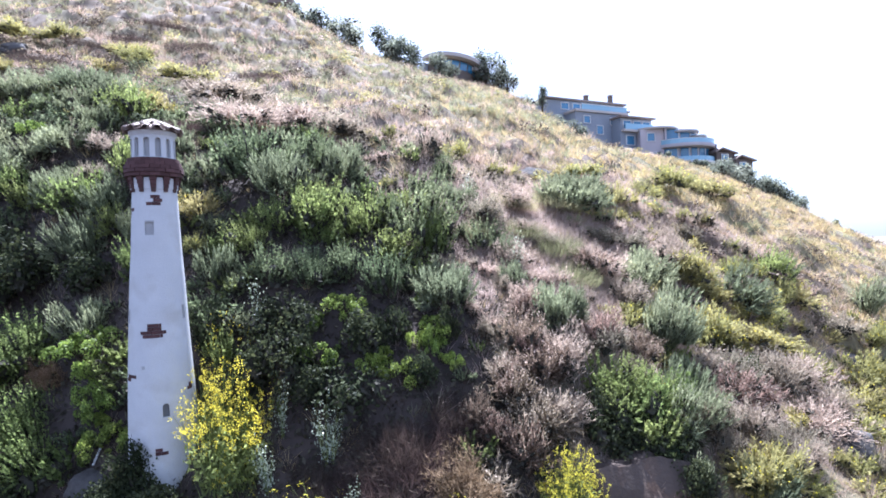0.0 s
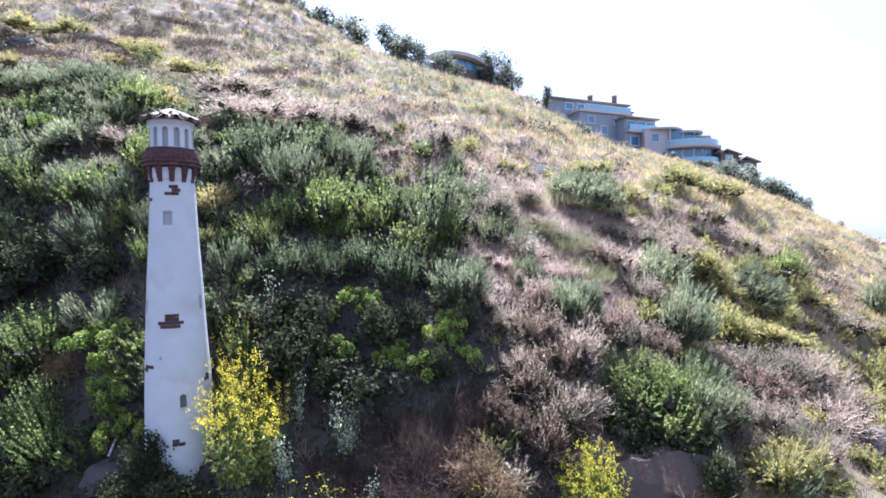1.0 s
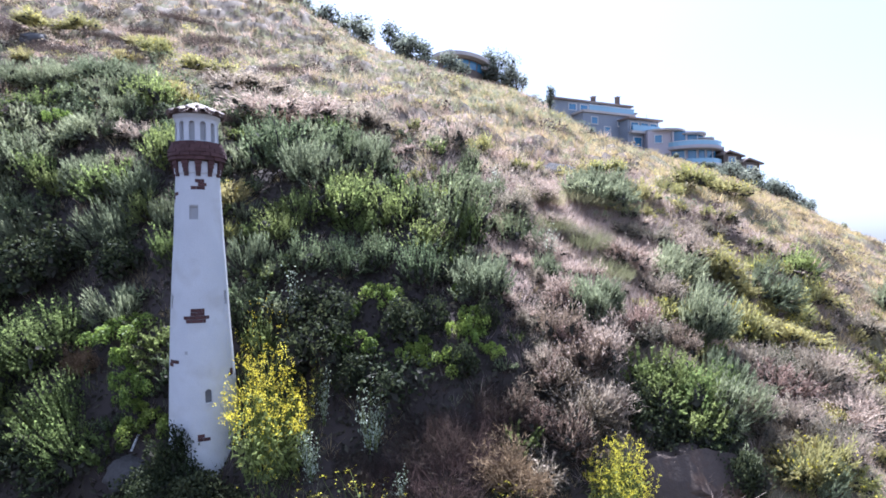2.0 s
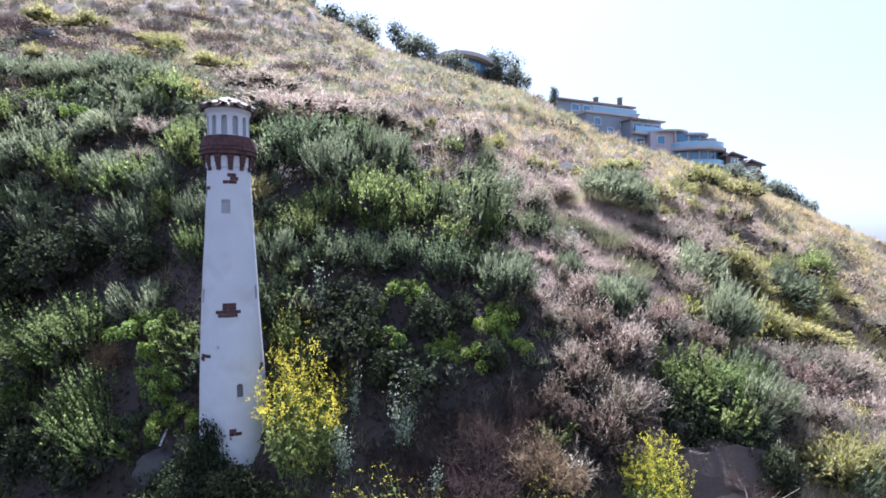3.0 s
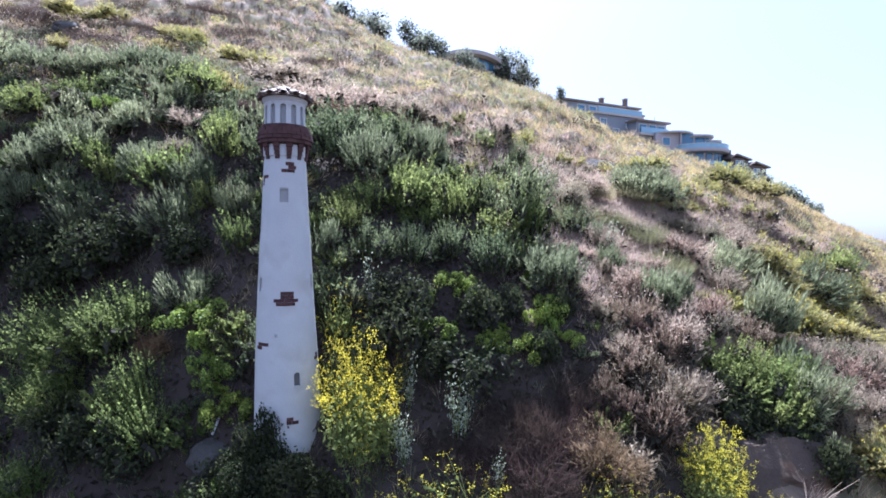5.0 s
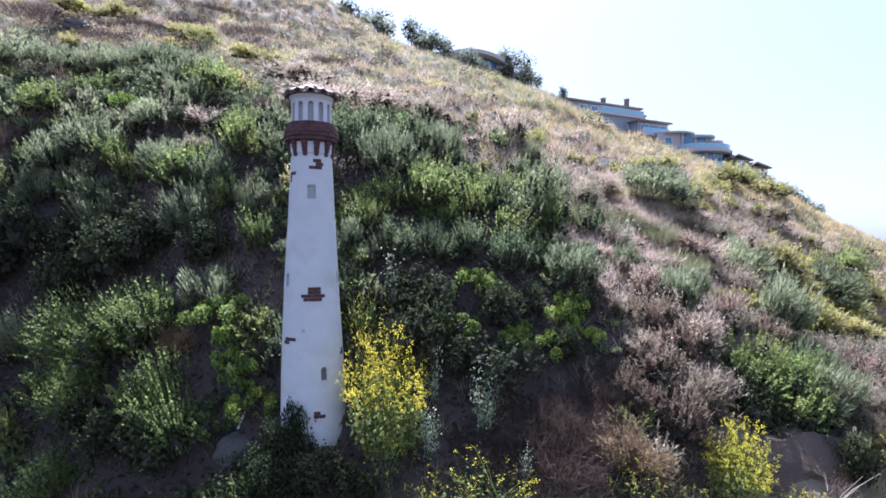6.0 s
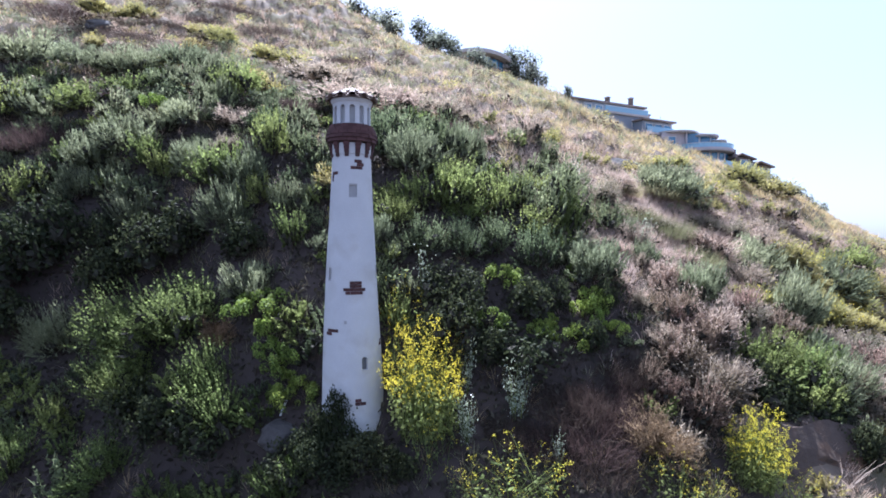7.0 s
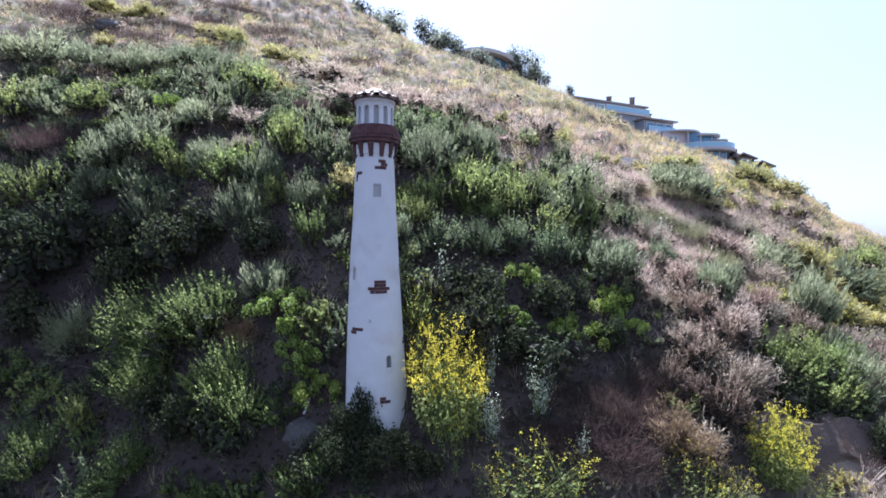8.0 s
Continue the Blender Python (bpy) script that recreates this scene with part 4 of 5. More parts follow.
DRY_UPPER = [
    (6.98, 5.59, 0.41, 1.14), (7.78, 5.48, 0.46, 1.01), (8.48, 5.12, 0.5, 0.91), (9.28, 5.11, 0.45, 1.21),
    (10.22, 6.54, 0.49, 1.01), (6.85, 2.88, 0.25, 1.82), (11.15, 6.63, 0.5, 1.01), (6.52, 3.2, 0.26, 1.52),
    (7.7, 3.37, 0.35, 1.14), (13.02, 8.43, 0.55, 0.91), (6.05, 1.89, 0.24, 1.52), (6.28, 1.35, 0.22, 1.82),
    (14.17, 8.71, 0.5, 0.91)
]
DRAB_UPPER = [
    (-16.66, 15.46, 1.22, 0.81), (-11.4, 18.83, 0.92, 0.91), (-10.43, 21.53, 1.01, 0.91),
    (-11.71, 16.67, 0.85, 0.91), (-7.28, 17.57, 1.03, 0.78), (-2.63, 15.09, 1.07, 0.68),
    (-2.83, 7.74, 0.66, 1.04), (-16.97, 17.73, 1.03, 0.78), (-12.09, 13.36, 0.75, 0.91)
]
RUDDY = [
    (6.68, 0.34, 0.44, 1.82), (7.18, 2.15, 0.52, 1.36), (9.49, 4.85, 0.63, 1.14), (7.13, 1.12, 0.35, 1.52),
    (9.82, 1.75, 0.5, 1.36), (6.86, -0.52, 0.55, 1.9), (6.84, 0.25, 0.54, 1.55), (6.96, 1.24, 0.48, 1.59),
    (8.86, 1.67, 0.56, 1.72), (9.9, 0.24, 0.43, 1.36), (5.99, -0.04, 0.37, 1.56), (7.18, -0.17, 0.63, 1.36),
    (6.32, -0.29, 0.36, 1.56), (11.89, 1.68, 0.68, 1.32), (7.34, 0.59, 0.62, 1.49), (10.28, 0.39, 0.44, 1.36)
]
DRY_MIXED = [
    (7.2, -0.12, 0.63, 1.21), (9.06, 1.75, 0.56, 1.21), (7.2, 3.84, 0.44, 1.52), (7.87, 1.12, 0.65, 1.49),
    (6.54, 0.69, 0.4, 1.56), (7.6, 0.01, 0.42, 1.36), (13.83, 2.14, 0.65, 1.27), (12.19, 0.12, 0.43, 1.59)
]
DRY_BANK = [
    (10.77, 0.15, 0.43, 1.36), (11.65, 0.67, 0.51, 1.41), (11.81, -0.05, 0.47, 1.62),
    (10.75, 0.69, 0.45, 1.36), (14.81, 3.18, 0.63, 1.41)
]
SAGE_BANK = [(9.9, -0.46, 0.3, 2.12), (11.1, -0.62, 0.45, 1.41)]
GREY_OPEN = [
    (6.93, 4.3, 0.46, 1.36), (9.97, 8.43, 0.88, 1.01), (7.14, 3.04, 0.35, 1.45), (5.86, 6.05, 0.51, 1.36)
]
PALE_OPEN = [
    (7.62, 6.67, 0.53, 1.21), (8.68, 5.02, 0.56, 1.17), (7.79, 5.28, 0.49, 1.06), (6.3, 4.61, 0.39, 1.45),
    (8.83, 3.88, 0.52, 1.17), (9.28, 7.77, 0.66, 0.91)
]
DUSKY = [
    (2.37, 2.14, 0.71, 1.49), (1.35, 2.13, 0.58, 1.62), (3.28, 2.28, 0.52, 1.59), (4.17, 2.08, 0.51, 1.82),
    (0.12, 5.16, 0.97, 1.67), (4.9, 3.67, 0.8, 1.98), (1.68, 5.67, 0.58, 2.08), (6.5, 4.27, 0.61, 1.36),
    (5.49, 7.38, 0.46, 1.82), (3.9, 4.05, 0.45, 2.42)
]
GOLDEN = [
    (12.57, 4.21, 0.83, 1.24), (14.21, 4.93, 0.75, 1.24), (12.59, 5.89, 0.68, 1.59),
    (11.17, -0.41, 0.61, 1.97), (17.76, 8.48, 0.79, 1.14)
]
GREEN_WEST = [(-4.2, 1.86, 1.21, 1.23), (-4.9, 0.05, 0.85, 1.05), (-5.31, 1.47, 0.95, 1.21)]
DRAB_WEST = [(-10.65, 5.95, 0.71, 2.05), (-9.66, 3.33, 0.52, 1.56), (-8.82, 2.77, 0.43, 2.12)]
YELLOW_WEST = [(-12.35, 6.3, 0.36, 1.36), (-9.39, 3.55, 0.3, 1.36), (-7.24, 6.78, 0.28, 1.21)]
PLANTING = [
    ("dusky", DUSKY), ("yellow", GOLDEN), ("pale", PALE_OPEN), ("sage", GREY_OPEN), ("yellow", YELLOW_WEST),
    ("drab", DRAB_WEST), ("sage", SAGE_BANK), ("dry", DRY_BANK), ("ruddy", RUDDY), ("dry", DRY_MIXED), ("drab", DRAB_UPPER),
    ("dry", DRY_UPPER), ("deep", DEEP_LOW), ("sage", SAGE_LOW), ("green", GREEN_LOW), ("green", GREEN),
    ("green", GREEN_2), ("sage", SAGE), ("sage", SAGE_2), ("green", OLIVE), ("lime", LIME), ("dead", DEAD),
    ("green", THICKET), ("deep", DEEP), ("dark", FOOT_BUSH), ("leafy", LEAFY), ("mustard", MUSTARD),
    ("weed", WEED), ("yellow", YELLOW_LOW), ("dry", DRY), ("dry", DRY_2), ("yellow", YELLOW),
    ("yellow", YELLOW_2), ("drab", DRAB),
    ("green", GREEN_WEST),
]
WIDER = {"mustard": 0.98, "weed": 1.1, "leafy": 1.1, "yellow": 1.35, "dead": 1.55, "dark": 1.12, "lime": 1.08}
LOWER = {"yellow": 0.8, "dark": 0.95, "drab": 0.62, "dead": 0.62}
prng = np.random.default_rng(11)
taken = []
for kind, rows in PLANTING:
    for x, y, r, tall in rows:
        large = r > 0.7 and y < 3.2
        fine = 0
        if large and kind in ("sage", "green", "dusky") or kind == "dead":
            fine = 3
        elif r > 0.42 and kind in ("sage", "green", "dusky", "yellow", "dry", "dark"):
            fine = 2
        wide = WIDER.get(kind, 1.12 if large else 1.32)
        plant(kind, x, y, r * wide, tall * prng.uniform(0.84, 1.0) * LOWER.get(kind, 1.0), prng, lite=fine)
        taken.append((x, y, r))
taken = np.array(taken)


# ---------------------------------------------------------------- what grows where
def bump(x, y, cx, cy, sx, sy):
    return np.exp(-((x - cx) / sx) ** 2 - ((y - cy) / sy) ** 2)


def cover(x, y):
    """Shares of each kind of scrub at a place, before normalising."""
    n1, n2 = wave(x, y, 0.45, 0.9), wave(x, y, 1.3, 2.2)
    left = 1 / (1 + np.exp((x - 6.0 - 0.12 * y + 0.8 * n1) * 2.2))
    lower = 1 / (1 + np.exp((y - 7.6 + 0.35 * x + 0.8 * n1) * 1.6))
    sage = left * (0.75 * lower * (1 - 0.85 / (1 + np.exp((y - 2.0) * 2))) + 0.9 * bump(x, y, -7, 8.5, 7, 3.0)) + (1 - left) * 0.07 * (1 + n2)
    green = left * lower * (0.8 + 0.5 * n1) + (1 - left) * 0.03
    dry = (1 - left) * (0.50 - 0.3 * n2) + left * (1 - lower) * 0.28
    yellow = (1 - left) * 0.85 * np.clip((x - 7.8) / 5, 0, 1.4) + left * (1 - lower) * 0.16 * (1 + n2)
    return np.stack([sage, green, dry, yellow], -1)


def infill():
    rng = np.random.default_rng(23)
    step = 0.45
    gx, gy = np.meshgrid(np.arange(-17, 24, step), np.arange(-3.6, 9.6, step))
    x, y = gx.ravel() + rng.uniform(-0.22, 0.22, gx.size), gy.ravel() + rng.uniform(-0.22, 0.22, gx.size)
    c = cover(x, y)
    z0 = ground(x, y)
    steep = np.sqrt(1 + ((ground(x + 0.5, y) - z0) / 0.5) ** 2 + ((ground(x, y + 0.5) - z0) / 0.5) ** 2)   # more growth per metre of plan on a bank
    for i in range(len(x)):
        if not -8.8 - 0.85 * y[i] < x[i] < 14.6 + 0.85 * y[i]:
            continue
        near = np.hypot(taken[:, 0] - x[i], taken[:, 1] - y[i])
        if (near < taken[:, 2] * 0.7 + 0.1).any() or np.hypot(x[i], y[i]) < 0.95:
            continue
        if bump(x[i], y[i], 4.4, -0.9, 1.4, 0.9) > 0.5 or bump(x[i], y[i], 8.9, -0.75, 1.2, 0.7) > 0.45:
            continue
        if bump(x[i], y[i], -5.5, 2.9, 4.0, 0.75) > 0.5 and rng.uniform() < 0.8:
            continue
        if bump(x[i], y[i], 8.4, 5.7, 2.6, 2.2) > 0.4 and rng.uniform() < 0.8:
            continue
        if y[i] < -1.0 and 1.2 < x[i] < 7.2 and rng.uniform() < 0.65:
            continue
        total = c[i].sum()
        if rng.uniform() > (0.4 + 0.6 * min(1.0, total)) * min(1.0, 0.45 * steep[i]):
            continue
        kind = ("sage", "green", "dry", "yellow")[int(rng.choice(4, p=c[i] / total))]
        if kind in ("sage", "green") and x[i] < 6 and rng.uniform() < 0.5:
            kind = "dusky"
        shade = float(1 / (1 + math.exp((x[i] + 0.8) * 1.5)) / (1 + math.exp((y[i] - 6) * 1.0)))   # taller growth in the gully
        r = float(np.clip(rng.lognormal((-0.82 if kind != "dry" else -0.9) + 0.15 * shade, 0.3), 0.26, 0.75))
        plant(kind, float(x[i]), float(y[i]), r, rng.uniform(0.9, 1.35), rng, lite=1)


infill()


def scrub(name, maker, n, share, label, seed, count, r_low, r_high, flat=(0.8, 1.15)):
    """Small bushes too many to count on the upper and farther slopes, as one mesh per material."""
    rng = np.random.default_rng(seed)
    x = rng.uniform(-34, 52, count * 6)
    y = 7.5 + 53 * rng.uniform(0, 1, count * 6) ** 1.6
    keep = rng.uniform(size=len(x)) < share(x, y)
    x, y = x[keep][:count], y[keep][:count]
    z = ground(x, y)
    base = [maker(np.random.default_rng(seed + k), n) for k in range(4)]
    out = {}
    for i in range(len(x)):
        r, a = rng.uniform(r_low, r_high), rng.uniform(0, 6.28)
        m = np.array([[np.cos(a), -np.sin(a), 0], [np.sin(a), np.cos(a), 0], [0, 0, rng.uniform(*flat)]]) * r
        for pn, (v, f), mat, _ in base[i % 4]:
            if pn == "branchwork":
                continue
            f = np.asarray(f[:n]) if isinstance(f, list) else f
            out.setdefault(pn, ([], [], mat, [0]))
            vv = np.asarray(v) @ m.T + np.array([x[i], y[i], z[i] - 0.05])
            out[pn][0].append(vv)
            out[pn][1].append(np.asarray(f) + out[pn][3][0])
            out[pn][3][0] += len(vv)
    root = None
    for pn, (vs, fs, mat, _) in out.items():
        me = mesh_of(pn, np.concatenate(vs), np.concatenate(fs), mat)
        if root is None:
            root = tagged(new(name, me), label, "scrub", kind="stuff")
        else:
            hang(pn, me, root)


def upper_sage(x, y):
    return 0.035 + 0.95 / (1 + np.exp((y - 8.6 + 0.33 * x) * 1.5)) * (x > -30) + 0.03 * np.clip(wave(x, y, 0.9, 0.3), 0, 1)


def upper_dry(x, y):
    return 0.25 + 0.5 * bump(x, y, 2, 11, 6, 4) + 0.45 * bump(x, y, -8, 19, 12, 9) + 0.25 * wave(x, y, 0.7, 1.1)


def upper_yellow(x, y):
    return 0.12 + 0.5 * np.clip((x - 8) / 10, 0, 1) + 0.5 * np.clip(wave(x, y, 0.8, 2.5) - 0.2, 0, 1) * (y > 13) + 0.4 * bump(x, y, -4, 15, 10, 6)


def upper_green(x, y):
    return 0.03 + 0.6 / (1 + np.exp((y - 8.6 + 0.33 * x) * 1.5)) + 0.07 * np.clip(wave(x, y, 0.6, 4.0), 0, 1)


def upper_brown(x, y):
    return 0.25 + 0.6 * bump(x, y, -10, 20, 12, 9) + 0.3 * wave(x, y, 0.85, 8.2) - 0.8 * bump(x, y, 9, 8, 4, 3)


def upper_tuft(x, y):
    return 0.5 + 0.35 * wave(x, y, 0.75, 6.0) - 0.4 * bump(x, y, -9, 10, 7, 3)


def upper_pale(x, y):
    return 0.15 + 0.7 * bump(x, y, 6, 22, 10, 10) + 0.6 * bump(x, y, 11, 10, 7, 5) + 0.2 * wave(x, y, 0.65, 7.0)


scrub("sage_scrub", puffs(SAGE_L), 150, upper_sage, "grey-green sage scrub on the upper hillside", 41, 330, 0.35, 0.95, (0.9, 1.3))
scrub("green_scrub", puffs(DUSK_L), 150, upper_green, "green leafy scrub on the upper hillside", 71, 230, 0.35, 0.9, (0.9, 1.3))
scrub("yellow_scrub", puffs(OLIVE_L, YELLOW_L), 110, upper_yellow, "yellow-flowered low scrub on the upper hillside", 61, 560, 0.4, 1.05, (0.5, 0.85))
scrub("brown_scrub", puffs(DRAB_L, DRY_L), 100, upper_brown, "brown dry scrub on the upper hillside", 75, 560, 0.45, 1.1, (0.6, 0.9))
scrub("dry_scrub", puffs(DRY_L, SEED), 60, upper_dry, "pinkish-brown dry scrub on the upper hillside", 51, 700, 0.3, 0.8, (0.5, 0.85))
scrub("tan_scrub", puffs(TUFT_L), 55, upper_tuft, "pinkish-tan dry tufts on the upper hillside", 91, 450, 0.28, 0.7, (0.45, 0.8))
scrub("pale_scrub", puffs(PALE_L), 55, upper_pale, "pale green-grey tufts on the upper hillside", 95, 620, 0.3, 0.7, (0.5, 0.9))


def grass(name, mat, label, seed, count, share, tall=(0.20, 0.44), per=21, west=-30, east=50, deep=60, power=1.8):
    """Tussocks of dry grass, uncountable, sparser and broader with distance; their stalks fan out and lean downhill."""
    rng = np.random.default_rng(seed)
    x = rng.uniform(west, east, count * 6)
    y = -4.5 + deep * rng.uniform(0, 1, count * 6) ** power
    keep = (rng.uniform(size=len(x)) < share(x, y)) & (x > -9.5 - 0.9 * (y + 4)) & (x < 15 + 0.95 * (y + 4))
    x, y = x[keep][:count], y[keep][:count]
    m = len(x)
    far = np.clip((y + 10) / 15, 0.75, 2.8)
    s = rng.uniform(*tall, m) * far ** 0.35
    d = rng.normal(size=(m, per, 3)) * np.array([0.55, 0.55, 0.12]) + np.array([0, -0.12, 1.0])
    root = np.stack([x, y, np.zeros(m)], 1)[:, None] + d * np.array([0.32, 0.32, 0]) * s[:, None, None]
    root = root.reshape(-1, 3)
    root[:, 2] = ground(root[:, 0], root[:, 1]) - 0.02
    v, f = blades(root, unit(d.reshape(-1, 3)), np.repeat(s, per) * rng.uniform(0.55, 1.15, m * per), np.repeat(0.0135 * far, per), rng)
    tagged(new(name, mesh_of(name, v, f, mat)), label, "grass", kind="stuff")


def share_tan(x, y):
    return np.clip(0.2 + 0.3 * wave(x, y, 0.8, 0.7) + 0.3 * (y > 8) - 1.0 * bump(x, y, 4.4, -1.6, 3.2, 3.0), 0, 1)


def share_pink(x, y):
    right = 1 / (1 + np.exp(-(x - 6 - 0.1 * y) * 1.5))
    return np.clip(0.12 + 0.4 * right * (y < 13) + 0.9 * bump(x, y, 2.5, 10.5, 4.5, 2.8) + 0.5 * bump(x, y, -9, 16, 6, 4) + 1.2 * bump(x, y, 8.4, 5.7, 2.4, 2.2) - 0.9 * bump(x, y, 4.4, -1.6, 3.0, 3.0), 0, 1)


def share_pale(x, y):
    return np.clip(0.08 + 0.8 * bump(x, y, 5, 20, 9, 9) + 0.2 * wave(x, y, 0.9, 3.3), 0, 1)


def share_gold(x, y):
    return np.clip(0.05 + 0.9 * bump(x, y, 16, 11, 9, 9) + 0.7 * bump(x, y, 34, 36, 16, 16) + 0.15 * wave(x, y, 0.8, 5.1), 0, 1)


def share_dark(x, y):
    return np.clip(0.12 + 1.2 * bump(x, y, 4.5, -0.9, 2.2, 1.5) - 0.3 * (y > 6), 0, 1)


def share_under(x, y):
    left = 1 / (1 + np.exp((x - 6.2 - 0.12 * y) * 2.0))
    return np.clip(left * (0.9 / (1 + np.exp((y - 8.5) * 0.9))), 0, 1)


def share_open(x, y):
    return np.clip(1.2 * bump(x, y, 8.6, 5.0, 3.8, 3.0) + 0.6 * bump(x, y, 13, 8, 4, 4), 0, 1)


grass("tan_grass", GRASS_TAN, "tan dry grass over the hillside", 81, 7000, share_tan)
grass("pink_grass", GRASS_PINK, "pinkish-brown dry grass over the hillside", 82, 9500, share_pink)
grass("pale_grass", GRASS_PALE, "pale green grass over the upper hillside", 83, 6000, share_pale)
grass("golden_grass", GRASS_GOLD, "golden grass over the farther hillside", 84, 8000, share_gold)
grass("pale_dry_grass", TUFT_L, "pale beige dry grass on the open flank", 87, 5200, share_open, (0.22, 0.46), 21, 4, 18, 17, 1.0)
grass("dull_grass", GRASS_DARK, "dull brown dead grass on the shaded bank", 85, 5500, share_dark, (0.16, 0.36))


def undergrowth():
    """Leaves and low shoots that hide the soil between the bushes; their dark colour carries the shade there."""
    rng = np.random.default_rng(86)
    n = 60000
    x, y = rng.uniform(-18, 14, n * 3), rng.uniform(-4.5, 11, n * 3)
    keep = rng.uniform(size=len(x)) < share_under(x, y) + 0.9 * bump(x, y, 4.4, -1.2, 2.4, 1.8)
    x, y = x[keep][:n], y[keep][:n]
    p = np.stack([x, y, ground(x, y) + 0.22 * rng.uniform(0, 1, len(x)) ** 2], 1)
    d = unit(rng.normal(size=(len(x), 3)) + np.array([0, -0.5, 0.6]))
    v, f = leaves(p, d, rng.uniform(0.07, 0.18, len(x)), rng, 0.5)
    tagged(new("undergrowth", mesh_of("undergrowth", v, f, UNDER_L)), "low undergrowth between the bushes, coloured dark for the shade there", "undergrowth", kind="stuff")


undergrowth()


# ---------------------------------------------------------------- rocks
def boulder(name, where, size, seed, mat, label, flat=0.0, rough=0.22, faces=((0.25, -0.85, 0.45, 0.72), (-0.6, -0.3, 0.75, 0.78), (0.1, 0.2, 1, 0.70))):
    bm = bmesh.new()
    bmesh.ops.create_icosphere(bm, subdivisions=4, radius=1.0)
    off = Vector((seed * 3.7, seed * 1.3, seed * 2.1))
    for v in bm.verts:
        p = v.co.copy()
        d = noise.noise(p * 0.9 + off) * 0.5 + noise.noise(p * 2.3 + off) * rough + abs(noise.noise(p * 5.0 + off)) * 0.07
        q = p * (1 + d * 0.7)
        # broken flat faces
        for ax, ay, az, lim in faces:
            ax = Vector((ax, ay, az)).normalized()
            over = q.dot(ax) - lim
            if over > 0:
                q -= ax * over * (0.75 + flat * 0.2)
        v.co = Vector((q.x * size[0], q.y * size[1], q.z * size[2]))
    me = bpy.data.meshes.new(name)
    bm.to_mesh(me)
    bm.free()
    me.materials.append(mat)
    ob = new(name, me)
    ob.matrix_basis = where
    return tagged(ob, label, "rock", "rocks on the hillside")


def on_ground(x, y, dz=0.0, rx=0, ry=0, rz=0):
    return pose(x, y, float(ground(x, y)[0]) + dz, rx, ry, rz)


outcrop = thing("sandstone_outcrop", on_ground(8.6, -0.95, -0.35, 0, 0, 4), "broad brown sandstone outcrop half buried in the bank", "rock", "rocks on the hillside")
STEEP = ((0.05, -0.86, 0.50, 0.42), (-0.75, -0.6, 0.3, 0.62), (0.7, -0.7, 0.1, 0.70), (0.1, -0.72, 0.70, 0.50))
for size, seed, where in (((1.4, 0.8, 1.05), 1, pose(0.05, 0.2, -0.02, 4, 0, 3)), ((0.62, 0.5, 0.42), 2, pose(0.42, 0.35, 0.52, -6, 10, 14)), ((0.55, 0.5, 0.5), 9, pose(-0.85, 0.3, 0.0, 3, -8, -12))):
    ledge = boulder("ledge", where, size, seed, ROCK, "", 1.0, 0.3, STEEP)
    ledge.parent = outcrop
    for key in ("category", "group"):
        del ledge[key]
boulder("boulder", on_ground(14.55, 1.91, 0.2, 10, 5, 40), (0.55, 0.5, 0.62), 3, ROCK_GREY, "upright grey boulder among dry bushes")
boulder("boulder", on_ground(9.72, 10.3, -0.1, 30, 14, 8), (1.2, 0.5, 0.36), 4, ROCK_GREY, "long low grey boulder in dry grass")
boulder("boulder", on_ground(18.62, 7.48, 0.15, 5, 8, 20), (0.55, 0.4, 0.28), 5, ROCK_GREY, "pale grey boulder among yellow bushes")
boulder("boulder", on_ground(-14.33, 14.79, 0.1, 0, 0, 0), (0.62, 0.5, 0.3), 6, ROCK_GREY, "pale boulder high on the slope")
boulder("boulder", on_ground(-1.31, 0.02, -0.05, 30, 0, 30), (0.42, 0.34, 0.28), 7, ROCK_GREY, "shaded grey boulder beside the tower's foot")


def pipe():
    v, f = lathe([(0.022, 0.0), (0.022, 0.32), (0.016, 0.32), (0.016, 0.02)], 12, False)
    ob = new("pipe", mesh_of("pipe", v, f, PVC, True))
    ob.matrix_basis = on_ground(-1.43, 0.17, 0.05, -12, 20, 0)
    tagged(ob, "short white plastic pipe sticking out of the bank", "pipe")


pipe()


def dry_branch():
    rng = np.random.default_rng(61)
    tips = [np.array([1.0, 0.1, 0.55]), np.array([0.55, -0.1, 0.6]), np.array([-0.3, 0.1, 0.45]), np.array([0.75, 0.2, 0.3])]
    ob = new("dry_branch", mesh_of("dry_branch", *sticks(rng, tips, 0.012, 0.03, 0.06), TUFT_L))
    ob.matrix_basis = on_ground(8.78, -1.44, 0.02)
    tagged(ob, "bare pale dead branch lying over the bank", "branch")


dry_branch()


